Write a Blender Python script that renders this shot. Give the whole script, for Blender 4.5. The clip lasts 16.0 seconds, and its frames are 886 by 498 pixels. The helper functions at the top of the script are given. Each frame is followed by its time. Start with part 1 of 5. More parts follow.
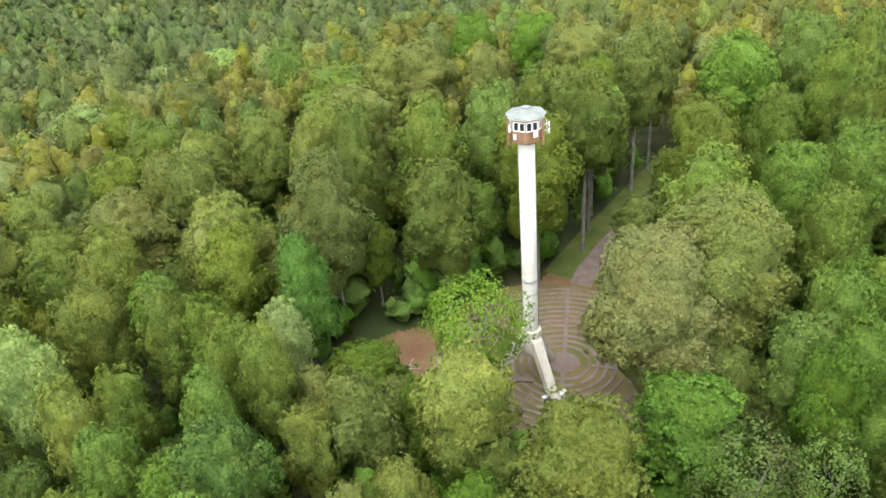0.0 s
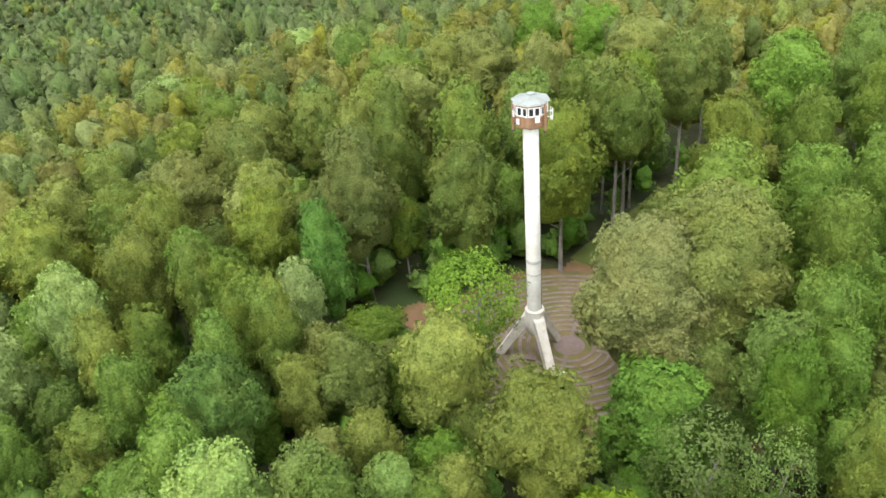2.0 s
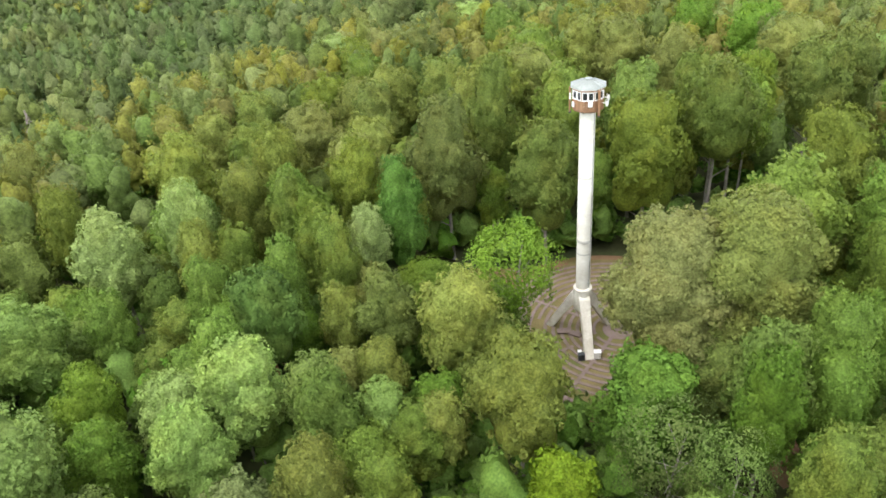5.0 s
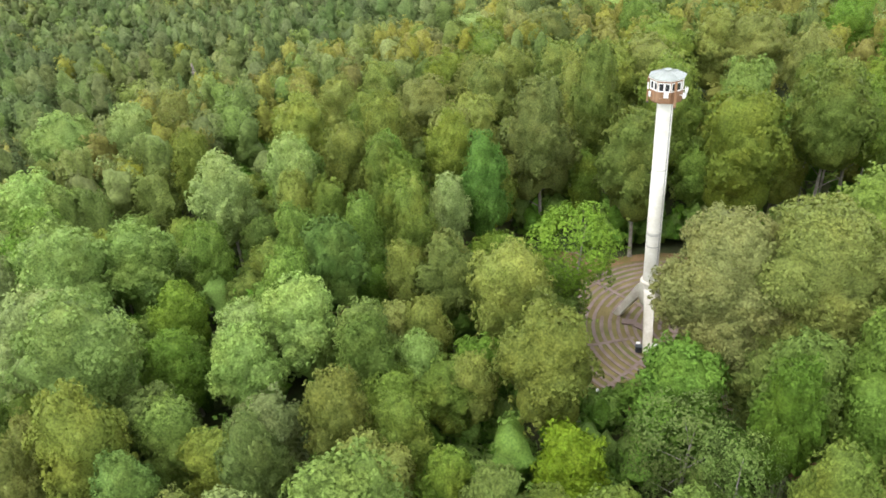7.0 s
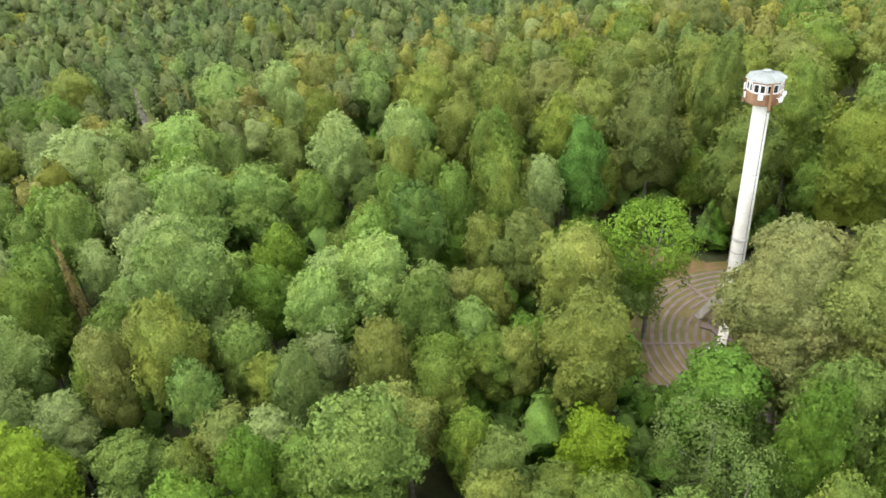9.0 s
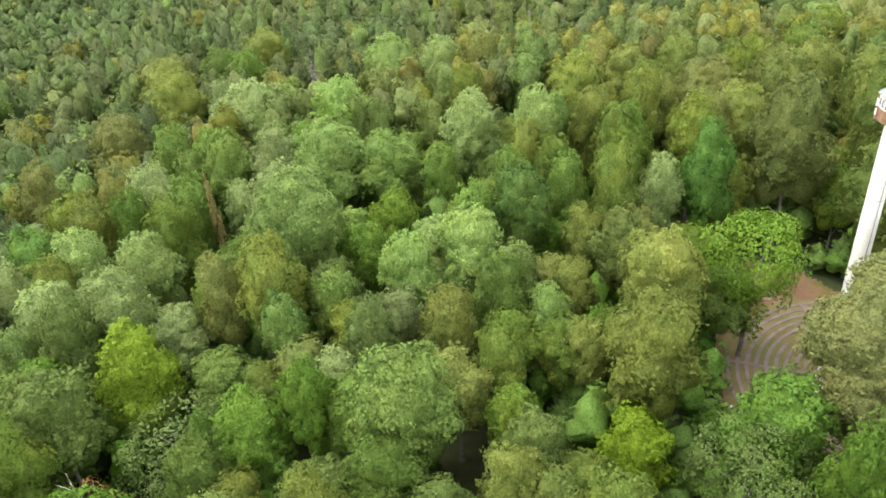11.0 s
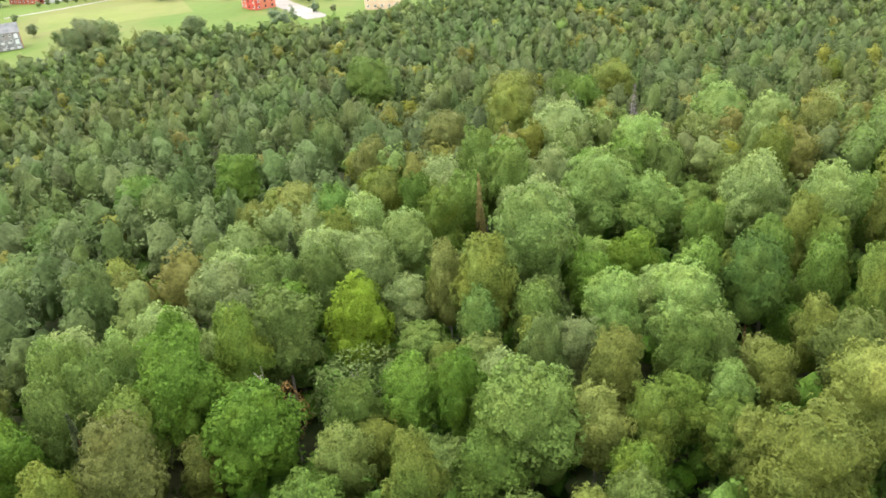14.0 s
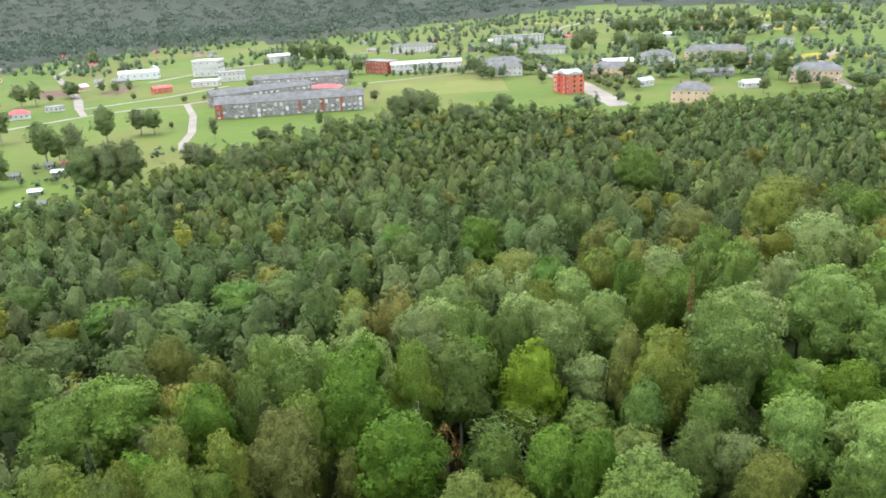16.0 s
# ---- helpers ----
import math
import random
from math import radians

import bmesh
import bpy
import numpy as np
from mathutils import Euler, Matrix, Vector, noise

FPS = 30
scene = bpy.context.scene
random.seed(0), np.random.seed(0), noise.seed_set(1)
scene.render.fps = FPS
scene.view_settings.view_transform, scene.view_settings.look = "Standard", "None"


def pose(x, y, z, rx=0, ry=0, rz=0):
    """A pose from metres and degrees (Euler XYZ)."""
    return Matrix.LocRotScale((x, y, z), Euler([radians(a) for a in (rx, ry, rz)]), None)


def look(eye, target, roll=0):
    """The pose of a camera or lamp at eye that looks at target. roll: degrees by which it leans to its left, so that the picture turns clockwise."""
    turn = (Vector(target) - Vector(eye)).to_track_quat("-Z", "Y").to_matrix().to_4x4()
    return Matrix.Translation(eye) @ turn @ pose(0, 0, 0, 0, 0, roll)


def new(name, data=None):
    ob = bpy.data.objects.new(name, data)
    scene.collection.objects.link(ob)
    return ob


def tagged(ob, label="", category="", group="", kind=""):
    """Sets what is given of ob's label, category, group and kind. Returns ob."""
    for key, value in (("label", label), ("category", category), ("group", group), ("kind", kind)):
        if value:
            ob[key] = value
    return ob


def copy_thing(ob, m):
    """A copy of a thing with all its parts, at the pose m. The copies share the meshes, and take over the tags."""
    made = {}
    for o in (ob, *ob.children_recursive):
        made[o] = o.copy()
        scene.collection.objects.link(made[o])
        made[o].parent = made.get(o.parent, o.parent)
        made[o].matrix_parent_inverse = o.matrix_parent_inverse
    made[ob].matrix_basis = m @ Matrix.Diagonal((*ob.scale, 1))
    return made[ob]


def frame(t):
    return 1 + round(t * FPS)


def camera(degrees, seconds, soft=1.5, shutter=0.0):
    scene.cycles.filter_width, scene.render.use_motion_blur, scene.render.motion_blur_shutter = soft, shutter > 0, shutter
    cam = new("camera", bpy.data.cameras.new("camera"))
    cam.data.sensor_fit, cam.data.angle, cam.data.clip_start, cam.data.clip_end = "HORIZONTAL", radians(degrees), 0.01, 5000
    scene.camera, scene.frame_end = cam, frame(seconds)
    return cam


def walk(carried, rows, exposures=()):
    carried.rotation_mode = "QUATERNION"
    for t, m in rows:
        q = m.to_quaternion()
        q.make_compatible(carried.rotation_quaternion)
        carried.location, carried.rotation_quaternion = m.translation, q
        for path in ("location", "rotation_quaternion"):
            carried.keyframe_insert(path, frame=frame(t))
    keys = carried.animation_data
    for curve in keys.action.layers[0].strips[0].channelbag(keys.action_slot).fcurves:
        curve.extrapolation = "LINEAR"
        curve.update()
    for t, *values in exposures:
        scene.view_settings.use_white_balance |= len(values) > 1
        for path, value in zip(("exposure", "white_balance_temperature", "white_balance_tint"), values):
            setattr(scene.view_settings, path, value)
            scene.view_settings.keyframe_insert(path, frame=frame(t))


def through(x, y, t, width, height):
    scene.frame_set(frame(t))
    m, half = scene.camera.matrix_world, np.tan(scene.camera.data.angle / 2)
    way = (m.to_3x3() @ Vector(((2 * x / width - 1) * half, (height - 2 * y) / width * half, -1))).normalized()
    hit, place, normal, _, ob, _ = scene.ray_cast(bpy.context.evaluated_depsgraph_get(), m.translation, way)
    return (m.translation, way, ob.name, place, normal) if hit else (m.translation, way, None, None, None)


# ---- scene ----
cam = camera(62.6, 16.0, 1.7)
PATH = [
    (0, (1.331, -0.502, 52.829), (1.352, 1.208, 51.792), -5.5),
    (0.5, (3.364, -1.688, 52.711), (3.324, 0.024, 51.677), -5.5),
    (1, (5.373, -2.675, 52.764), (5.275, -0.967, 51.729), -5.5),
    (1.5, (7.314, -3.609, 52.885), (7.158, -1.907, 51.846), -5.4),
    (2, (9.597, -4.452, 53.085), (9.367, -2.761, 52.041), -5.5),
    (2.5, (11.836, -5.399, 53.298), (11.527, -3.723, 52.251), -5.4),
    (3, (14.274, -5.959, 53.696), (13.882, -4.306, 52.641), -5.6),
    (3.5, (16.717, -6.666, 53.777), (16.245, -5.033, 52.723), -5.4),
    (6, (28.844, -7.451, 53.64), (27.959, -5.999, 52.586), -5.3),
    (6.5, (31.214, -7.151, 53.563), (30.239, -5.758, 52.51), -5.2),
    (7, (33.506, -6.606, 53.534), (32.444, -5.279, 52.48), -5.2),
    (7.5, (35.757, -5.95, 53.691), (34.614, -4.696, 52.632), -5.2),
    (8, (37.902, -5.104, 53.859), (36.683, -3.928, 52.795), -5.2),
    (8.5, (40.047, -3.985, 53.788), (38.752, -2.893, 52.724), -5.3),
    (9, (42.115, -2.909, 54.066), (40.754, -1.907, 52.997), -5.4),
    (11.5, (50.336, 5.353, 54.015), (48.703, 5.801, 52.951), -5.5),
    (12, (51.554, 7.407, 53.985), (49.889, 7.725, 52.923), -5.4),
    (12.5, (52.652, 9.494, 53.983), (50.964, 9.66, 52.922), -5.2),
    (13, (53.644, 11.859, 53.819), (51.933, 11.864, 52.783), -5.0),
    (13.5, (54.567, 14.246, 53.986), (52.833, 14.081, 53.003), -4.7),
    (14, (54.893, 17.214, 54.206), (53.157, 16.864, 53.277), -4.6),
    (14.5, (55.621, 20.03, 54.385), (53.9, 19.5, 53.515), -4.4),
    (15, (55.105, 22.723, 54.024), (53.421, 22.008, 53.215), -4.1),
    (15.5, (54.84, 25.477, 53.801), (53.215, 24.58, 53.057), -3.6),
    (16, (54.965, 28.638, 53.916), (53.423, 27.56, 53.238), -3.3),
]
walk(cam, [(t, look(eye, target, roll)) for t, eye, target, roll in PATH], ((0, 0.76, 6160, 10), (7, 0.78, 6220, 11), (9, 0.79, 6220, 11), (12.5, 0.94, 6250, 11), (14.5, 0.84, 6130, 11), (16, 0.5, 5900, 10)))

# ---- light ----
SUN_ELEVATION, SUN_TURN = 64.0, 205.0
world = bpy.data.worlds.new("overcast_sky")
scene.world = world
world.use_nodes = True
wn = world.node_tree.nodes
sky = wn.new("ShaderNodeTexSky")
sky.sky_type, sky.sun_disc = "NISHITA", False
sky.sun_elevation, sky.sun_rotation = radians(SUN_ELEVATION), radians(SUN_TURN)
sky.air_density, sky.dust_density, sky.ozone_density = 1.0, 3.0, 1.0
soft = wn.new("ShaderNodeMix")
soft.data_type = "RGBA"
soft.inputs[0].default_value = 0.65
soft.inputs[7].default_value = (8.3, 8.0, 7.4, 1)
world.node_tree.links.new(sky.outputs[0], soft.inputs[6])
world.node_tree.links.new(soft.outputs[2], wn["Background"].inputs[0])
wn["Background"].inputs[1].default_value = 0.25
sun = new("sun", bpy.data.lights.new("sun", "SUN"))
sun.data.energy, sun.data.angle, sun.data.color = 1.4, radians(45), (1.0, 0.96, 0.9)
st = radians(SUN_TURN)
sun.matrix_world = look((0, 0, 200), Vector((0, 0, 200)) - Vector((math.sin(st) * math.cos(radians(SUN_ELEVATION)), math.cos(st) * math.cos(radians(SUN_ELEVATION)), math.sin(radians(SUN_ELEVATION)))))


# ---- materials ----
def material(name, rough=0.8, metal=0.0, spec=0.3):
    m = bpy.data.materials.new(name)
    m.use_nodes = True
    b = m.node_tree.nodes["Principled BSDF"]
    b.inputs["Roughness"].default_value = rough
    b.inputs["Metallic"].default_value = metal
    b.inputs["Specular IOR Level"].default_value = spec
    return m, m.node_tree.nodes, m.node_tree.links, b


def ramp(nodes, stops):
    r = nodes.new("ShaderNodeValToRGB")
    e = r.color_ramp.elements
    while len(e) < len(stops):
        e.new(0.5)
    for k, (p, c) in zip(e, stops):
        k.position, k.color = p, (*c, 1)
    return r


def surface(name, dark, light, scale=1.0, rough=0.8, bump=0.3, fine=8.0, stain=None, stain_amount=0.5, metal=0.0, spec=0.3, random_amount=0.0):
    """Two scales of noise between two colours, a stain colour with a shape of its own, and bump."""
    m, n, l, b = material(name, rough, metal, spec)
    co = n.new("ShaderNodeTexCoord")
    a = n.new("ShaderNodeTexNoise")
    a.inputs["Scale"].default_value, a.inputs["Detail"].default_value = scale, 6
    f = n.new("ShaderNodeTexNoise")
    f.inputs["Scale"].default_value, f.inputs["Detail"].default_value = scale * fine, 4
    l.new(co.outputs["Object"], a.inputs["Vector"])
    l.new(co.outputs["Object"], f.inputs["Vector"])
    add = n.new("ShaderNodeMath")
    add.operation = "MULTIPLY_ADD"
    l.new(f.outputs["Fac"], add.inputs[0])
    add.inputs[1].default_value = 0.5
    l.new(a.outputs["Fac"], add.inputs[2])
    r = ramp(n, [(0.5, dark), (0.98, light)])
    l.new(add.outputs[0], r.inputs[0])
    out = r.outputs[0]
    if stain:
        s = n.new("ShaderNodeTexNoise")
        s.inputs["Scale"].default_value, s.inputs["Detail"].default_value, s.inputs["Roughness"].default_value = scale * 0.6, 8, 0.65
        l.new(co.outputs["Object"], s.inputs["Vector"])
        sr = ramp(n, [(0.48, (0, 0, 0)), (0.62, (stain_amount,) * 3)])
        l.new(s.outputs["Fac"], sr.inputs[0])
        mx = n.new("ShaderNodeMix")
        mx.data_type = "RGBA"
        l.new(sr.outputs[0], mx.inputs[0])
        l.new(out, mx.inputs[6])
        mx.inputs[7].default_value = (*stain, 1)
        out = mx.outputs[2]
    if random_amount:
        info, hs = n.new("ShaderNodeObjectInfo"), n.new("ShaderNodeHueSaturation")
        rr = n.new("ShaderNodeMapRange")
        rr.inputs[3].default_value, rr.inputs[4].default_value = 1 - random_amount, 1 + random_amount
        l.new(info.outputs["Random"], rr.inputs[0])
        l.new(rr.outputs[0], hs.inputs["Value"])
        l.new(out, hs.inputs["Color"])
        out = hs.outputs[0]
    l.new(out, b.inputs["Base Color"])
    if bump:
        bp = n.new("ShaderNodeBump")
        bp.inputs["Strength"].default_value, bp.inputs["Distance"].default_value = bump, 0.05
        l.new(f.outputs["Fac"], bp.inputs["Height"])
        l.new(bp.outputs[0], b.inputs["Normal"])
    return m


def foliage(name, low, high, tip, patch=0.30, rough=0.55, through=0.32, by_place=False, grain=4.5):
    """Leaves: each leaf spray differs a little, each tree a little, and patches of a crown turn towards the tip colour."""
    m, n, l, b = material(name, rough, 0.0, 0.12)
    geo, info, co = n.new("ShaderNodeNewGeometry"), n.new("ShaderNodeObjectInfo"), n.new("ShaderNodeTexCoord")
    e = 0.36 if by_place else 0.24
    low, high = [(1 - e) * p + e * q for p, q in zip(low, high)], [e * p + (1 - e) * q for p, q in zip(low, high)]
    r = ramp(n, [(0.0, low), (1.0, high)])
    l.new(geo.outputs["Random Per Island"], r.inputs[0])
    s = n.new("ShaderNodeTexNoise")
    s.inputs["Scale"].default_value, s.inputs["Detail"].default_value = patch, 3
    l.new(geo.outputs["Position"], s.inputs["Vector"])
    sr = ramp(n, [(0.42, (0, 0, 0)), (0.68, (0.75,) * 3)])
    l.new(s.outputs["Fac"], sr.inputs[0])
    mx = n.new("ShaderNodeMix")
    mx.data_type = "RGBA"
    l.new(sr.outputs[0], mx.inputs[0])
    l.new(r.outputs[0], mx.inputs[6])
    mx.inputs[7].default_value = (*tip, 1)
    hs = n.new("ShaderNodeHueSaturation")
    if by_place:
        v = n.new("ShaderNodeAttribute")
        v.attribute_name = "tree_tone"
        vary = v.outputs["Fac"]
    else:
        vary = info.outputs["Random"]
    for where, lo, hi in (("Hue", 0.488, 0.510), ("Value", 0.74 if by_place else 0.80, 1.26 if by_place else 1.22), ("Saturation", 0.93, 1.10)):
        mr = n.new("ShaderNodeMapRange")
        mr.inputs[3].default_value, mr.inputs[4].default_value = lo, hi
        if where == "Value":
            w = n.new("ShaderNodeMath")
            w.operation = "FRACT"
            k = n.new("ShaderNodeMath")
            k.operation, k.inputs[1].default_value = "MULTIPLY", 7.31
            l.new(vary, k.inputs[0])
            l.new(k.outputs[0], w.inputs[0])
            l.new(w.outputs[0], mr.inputs[0])
        else:
            l.new(vary, mr.inputs[0])
        l.new(mr.outputs[0], hs.inputs[where])
    # small leaves, with shade in the gaps between them darkened into the colour
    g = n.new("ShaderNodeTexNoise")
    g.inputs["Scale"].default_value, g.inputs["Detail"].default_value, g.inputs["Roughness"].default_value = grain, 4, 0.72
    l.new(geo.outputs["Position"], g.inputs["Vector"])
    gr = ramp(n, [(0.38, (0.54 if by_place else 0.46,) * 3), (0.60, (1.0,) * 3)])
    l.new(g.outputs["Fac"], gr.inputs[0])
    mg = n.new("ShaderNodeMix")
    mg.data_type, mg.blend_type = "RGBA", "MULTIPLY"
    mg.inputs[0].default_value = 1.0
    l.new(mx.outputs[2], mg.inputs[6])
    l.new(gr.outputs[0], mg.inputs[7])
    bp = n.new("ShaderNodeBump")
    bp.inputs["Strength"].default_value, bp.inputs["Distance"].default_value = 0.7, 0.8 / grain
    l.new(g.outputs["Fac"], bp.inputs["Height"])
    l.new(bp.outputs[0], b.inputs["Normal"])
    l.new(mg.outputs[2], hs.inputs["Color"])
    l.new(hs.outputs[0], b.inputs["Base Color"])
    tr, ms = n.new("ShaderNodeBsdfTranslucent"), n.new("ShaderNodeMixShader")
    l.new(hs.outputs[0], tr.inputs[0])
    ms.inputs[0].default_value = through
    l.new(b.outputs[0], ms.inputs[1])
    l.new(tr.outputs[0], ms.inputs[2])
    l.new(ms.outputs[0], n["Material Output"].inputs[0])
    return m


LEAF = {
    "linden": foliage("linden_leaves", (0.143, 0.204, 0.042), (0.234, 0.333, 0.068), (0.230, 0.270, 0.050)),
    "autumn": foliage("turning_leaves", (0.169, 0.212, 0.044), (0.275, 0.342, 0.075), (0.266, 0.296, 0.056)),
    "ash": foliage("ash_foliage", (0.130, 0.209, 0.041), (0.223, 0.357, 0.068), (0.198, 0.288, 0.052)),
    "maple": foliage("maple_foliage", (0.150, 0.214, 0.043), (0.256, 0.366, 0.073), (0.228, 0.296, 0.055)),
    "deep_maple": foliage("deep_maple_foliage", (0.107, 0.176, 0.038), (0.181, 0.300, 0.064), (0.162, 0.243, 0.048)),
    "elm": foliage("elm_foliage", (0.090, 0.172, 0.036), (0.153, 0.293, 0.061), (0.135, 0.237, 0.046)),
    "aspen": foliage("aspen_foliage", (0.222, 0.309, 0.095), (0.378, 0.526, 0.159), (0.335, 0.426, 0.120)),
    "oak": foliage("oak_foliage", (0.143, 0.226, 0.035), (0.242, 0.381, 0.060), (0.215, 0.310, 0.046)),
    "pale": foliage("pale_foliage", (0.135, 0.190, 0.056), (0.225, 0.310, 0.094), (0.205, 0.255, 0.074)),
    "yellow": foliage("yellow_foliage", (0.142, 0.210, 0.037), (0.237, 0.350, 0.062), (0.214, 0.290, 0.046)),
    "lime": foliage("lime_foliage", (0.261, 0.322, 0.039), (0.343, 0.529, 0.068), (0.309, 0.443, 0.053)),
    "pine": foliage("pine_foliage", (0.104, 0.169, 0.043), (0.170, 0.274, 0.070), (0.174, 0.236, 0.055), rough=0.7, through=0.15),
    "spruce": foliage("spruce_foliage", (0.061, 0.089, 0.028), (0.104, 0.153, 0.048), (0.092, 0.123, 0.036), rough=0.7, through=0.15),
    "brown": foliage("brown_foliage", (0.168, 0.150, 0.045), (0.288, 0.255, 0.078), (0.255, 0.215, 0.060), rough=0.7, through=0.15),
    "dead": foliage("dead_foliage", (0.324, 0.207, 0.084), (0.553, 0.351, 0.145), (0.491, 0.284, 0.109)),
    "far_pine": foliage("far_pine_foliage", (0.092, 0.132, 0.045), (0.147, 0.211, 0.070), (0.165, 0.192, 0.053), by_place=True, grain=2.2, patch=0.02, rough=0.7, through=0.15),
    "far_leaf": foliage("far_broadleaf", (0.139, 0.198, 0.054), (0.230, 0.326, 0.090), (0.238, 0.258, 0.066), by_place=True, grain=2.2, patch=0.02),
    "far_turning": foliage("far_turning_leaves", (0.180, 0.196, 0.040), (0.289, 0.314, 0.066), (0.283, 0.271, 0.050), by_place=True, grain=2.2, patch=0.02),
    # the grey and blue of distant haze is mixed into these two leaf colours
    "hazed_town_leaf": foliage("hazed_town_foliage", (0.142, 0.198, 0.113), (0.224, 0.308, 0.181), (0.211, 0.264, 0.130), by_place=True, grain=0.8, patch=0.02),
    "hazed_wood_leaf": foliage("hazed_wood_foliage", (0.098, 0.140, 0.100), (0.160, 0.220, 0.160), (0.150, 0.190, 0.125), by_place=True, grain=0.8, patch=0.02),
    "grey": foliage("dead_needles", (0.175, 0.155, 0.140), (0.351, 0.316, 0.292), (0.281, 0.229, 0.210), rough=0.8, through=0.1),
    "oldlinden": foliage("old_linden_leaves", (0.179, 0.211, 0.061), (0.290, 0.346, 0.099), (0.267, 0.283, 0.075)),
    "town_dark": foliage("park_leaves", (0.150, 0.200, 0.080), (0.240, 0.325, 0.130), (0.250, 0.275, 0.100), grain=2.2),
    "shrub": foliage("shrub_foliage", (0.122, 0.226, 0.039), (0.209, 0.386, 0.067), (0.186, 0.312, 0.051), by_place=True),
}
BARK = surface("grey_bark", (0.14, 0.125, 0.105), (0.34, 0.315, 0.275), 1.5, 0.95, 0.6, 6)
PINE_BARK = surface("orange_pine_bark", (0.13, 0.06, 0.035), (0.30, 0.16, 0.09), 1.5, 0.95, 0.6, 6)
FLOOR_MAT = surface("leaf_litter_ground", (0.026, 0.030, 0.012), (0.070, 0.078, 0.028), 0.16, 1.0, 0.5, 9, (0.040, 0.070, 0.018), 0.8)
CLEARING_MAT = surface("worn_brown_grass", (0.142, 0.084, 0.046), (0.243, 0.146, 0.084), 0.30, 1.0, 0.5, 14, (0.115, 0.108, 0.024), 0.9)
VERGE_MAT = surface("mown_grass", (0.065, 0.095, 0.019), (0.115, 0.142, 0.032), 0.4, 1.0, 0.5, 14, (0.149, 0.097, 0.041), 0.25)
LAWN_MAT = surface("town_grass", (0.079, 0.131, 0.018), (0.123, 0.176, 0.029), 0.012, 1.0, 0.0, 12, (0.160, 0.158, 0.045), 0.8)
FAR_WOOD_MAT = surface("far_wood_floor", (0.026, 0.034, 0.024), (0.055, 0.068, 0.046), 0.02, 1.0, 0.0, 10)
GRAVEL = surface("purple_grey_gravel", (0.162, 0.121, 0.108), (0.243, 0.189, 0.170), 0.9, 0.95, 0.5, 10, (0.135, 0.105, 0.065), 0.6)
CONCRETE = surface("whitewashed_concrete", (0.62, 0.60, 0.52), (0.84, 0.83, 0.77), 0.45, 0.85, 0.25, 10, (0.50, 0.45, 0.36), 0.30)
WORN_CONCRETE = surface("worn_concrete", (0.60, 0.56, 0.46), (0.82, 0.80, 0.72), 0.8, 0.9, 0.4, 8, (0.42, 0.37, 0.28), 0.6)
BAND = surface("grey_band", (0.30, 0.30, 0.27), (0.56, 0.55, 0.50), 1.4, 0.9, 0.3, 6)
TIMBER = surface("brown_stained_boards", (0.20, 0.105, 0.055), (0.34, 0.195, 0.105), 1.3, 0.75, 0.3, 8, (0.30, 0.20, 0.13), 0.5, random_amount=0.12)
ROOF_MAT = surface("pale_grey_roof_sheet", (0.20, 0.225, 0.213), (0.285, 0.31, 0.295), 0.9, 0.7, 0.12, 8, (0.165, 0.19, 0.165), 0.5, random_amount=0.07)
WHITE = surface("white_paint", (0.70, 0.70, 0.68), (0.86, 0.86, 0.84), 2.0, 0.5, 0.1, 6)
DARK_METAL = surface("dark_metal", (0.03, 0.035, 0.04), (0.09, 0.10, 0.11), 3.0, 0.45, 0.1, 6, metal=0.4)
GLASS, gn, gl, gb = material("window_glass", 0.08, 0.0, 0.6)
gb.inputs["Base Color"].default_value = (0.03, 0.032, 0.035, 1)
LAB_GRASS = surface("thin_yellowed_grass", (0.115, 0.092, 0.036), (0.200, 0.165, 0.070), 0.35, 1.0, 0.5, 14, (0.100, 0.115, 0.030), 0.9)
STONE = surface("pale_stone", (0.42, 0.41, 0.40), (0.66, 0.65, 0.63), 2.5, 0.9, 0.5, 6)
DEADWOOD = surface("dead_wood", (0.26, 0.22, 0.18), (0.50, 0.45, 0.38), 2.0, 0.95, 0.5, 6)
RED_WOOD = surface("fresh_broken_wood", (0.22, 0.10, 0.05), (0.40, 0.21, 0.11), 2.0, 0.95, 0.5, 6)
ROAD_MAT = surface("pale_dusty_road", (0.22, 0.20, 0.17), (0.33, 0.30, 0.26), 0.05, 0.95, 0.0, 8)
TILLED = surface("tilled_earth", (0.095, 0.057, 0.041), (0.169, 0.105, 0.078), 0.06, 1.0, 0.0, 8)
FLOWERS = surface("yellow_weeds", (0.203, 0.182, 0.027), (0.378, 0.311, 0.041), 0.05, 1.0, 0.0, 9, (0.162, 0.203, 0.041), 0.6)
PITCH = surface("dry_mown_grass", (0.115, 0.150, 0.028), (0.170, 0.195, 0.045), 0.03, 1.0, 0.0, 10, (0.190, 0.185, 0.060), 0.6)
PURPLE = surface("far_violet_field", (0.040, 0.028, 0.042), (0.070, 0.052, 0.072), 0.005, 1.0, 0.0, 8)
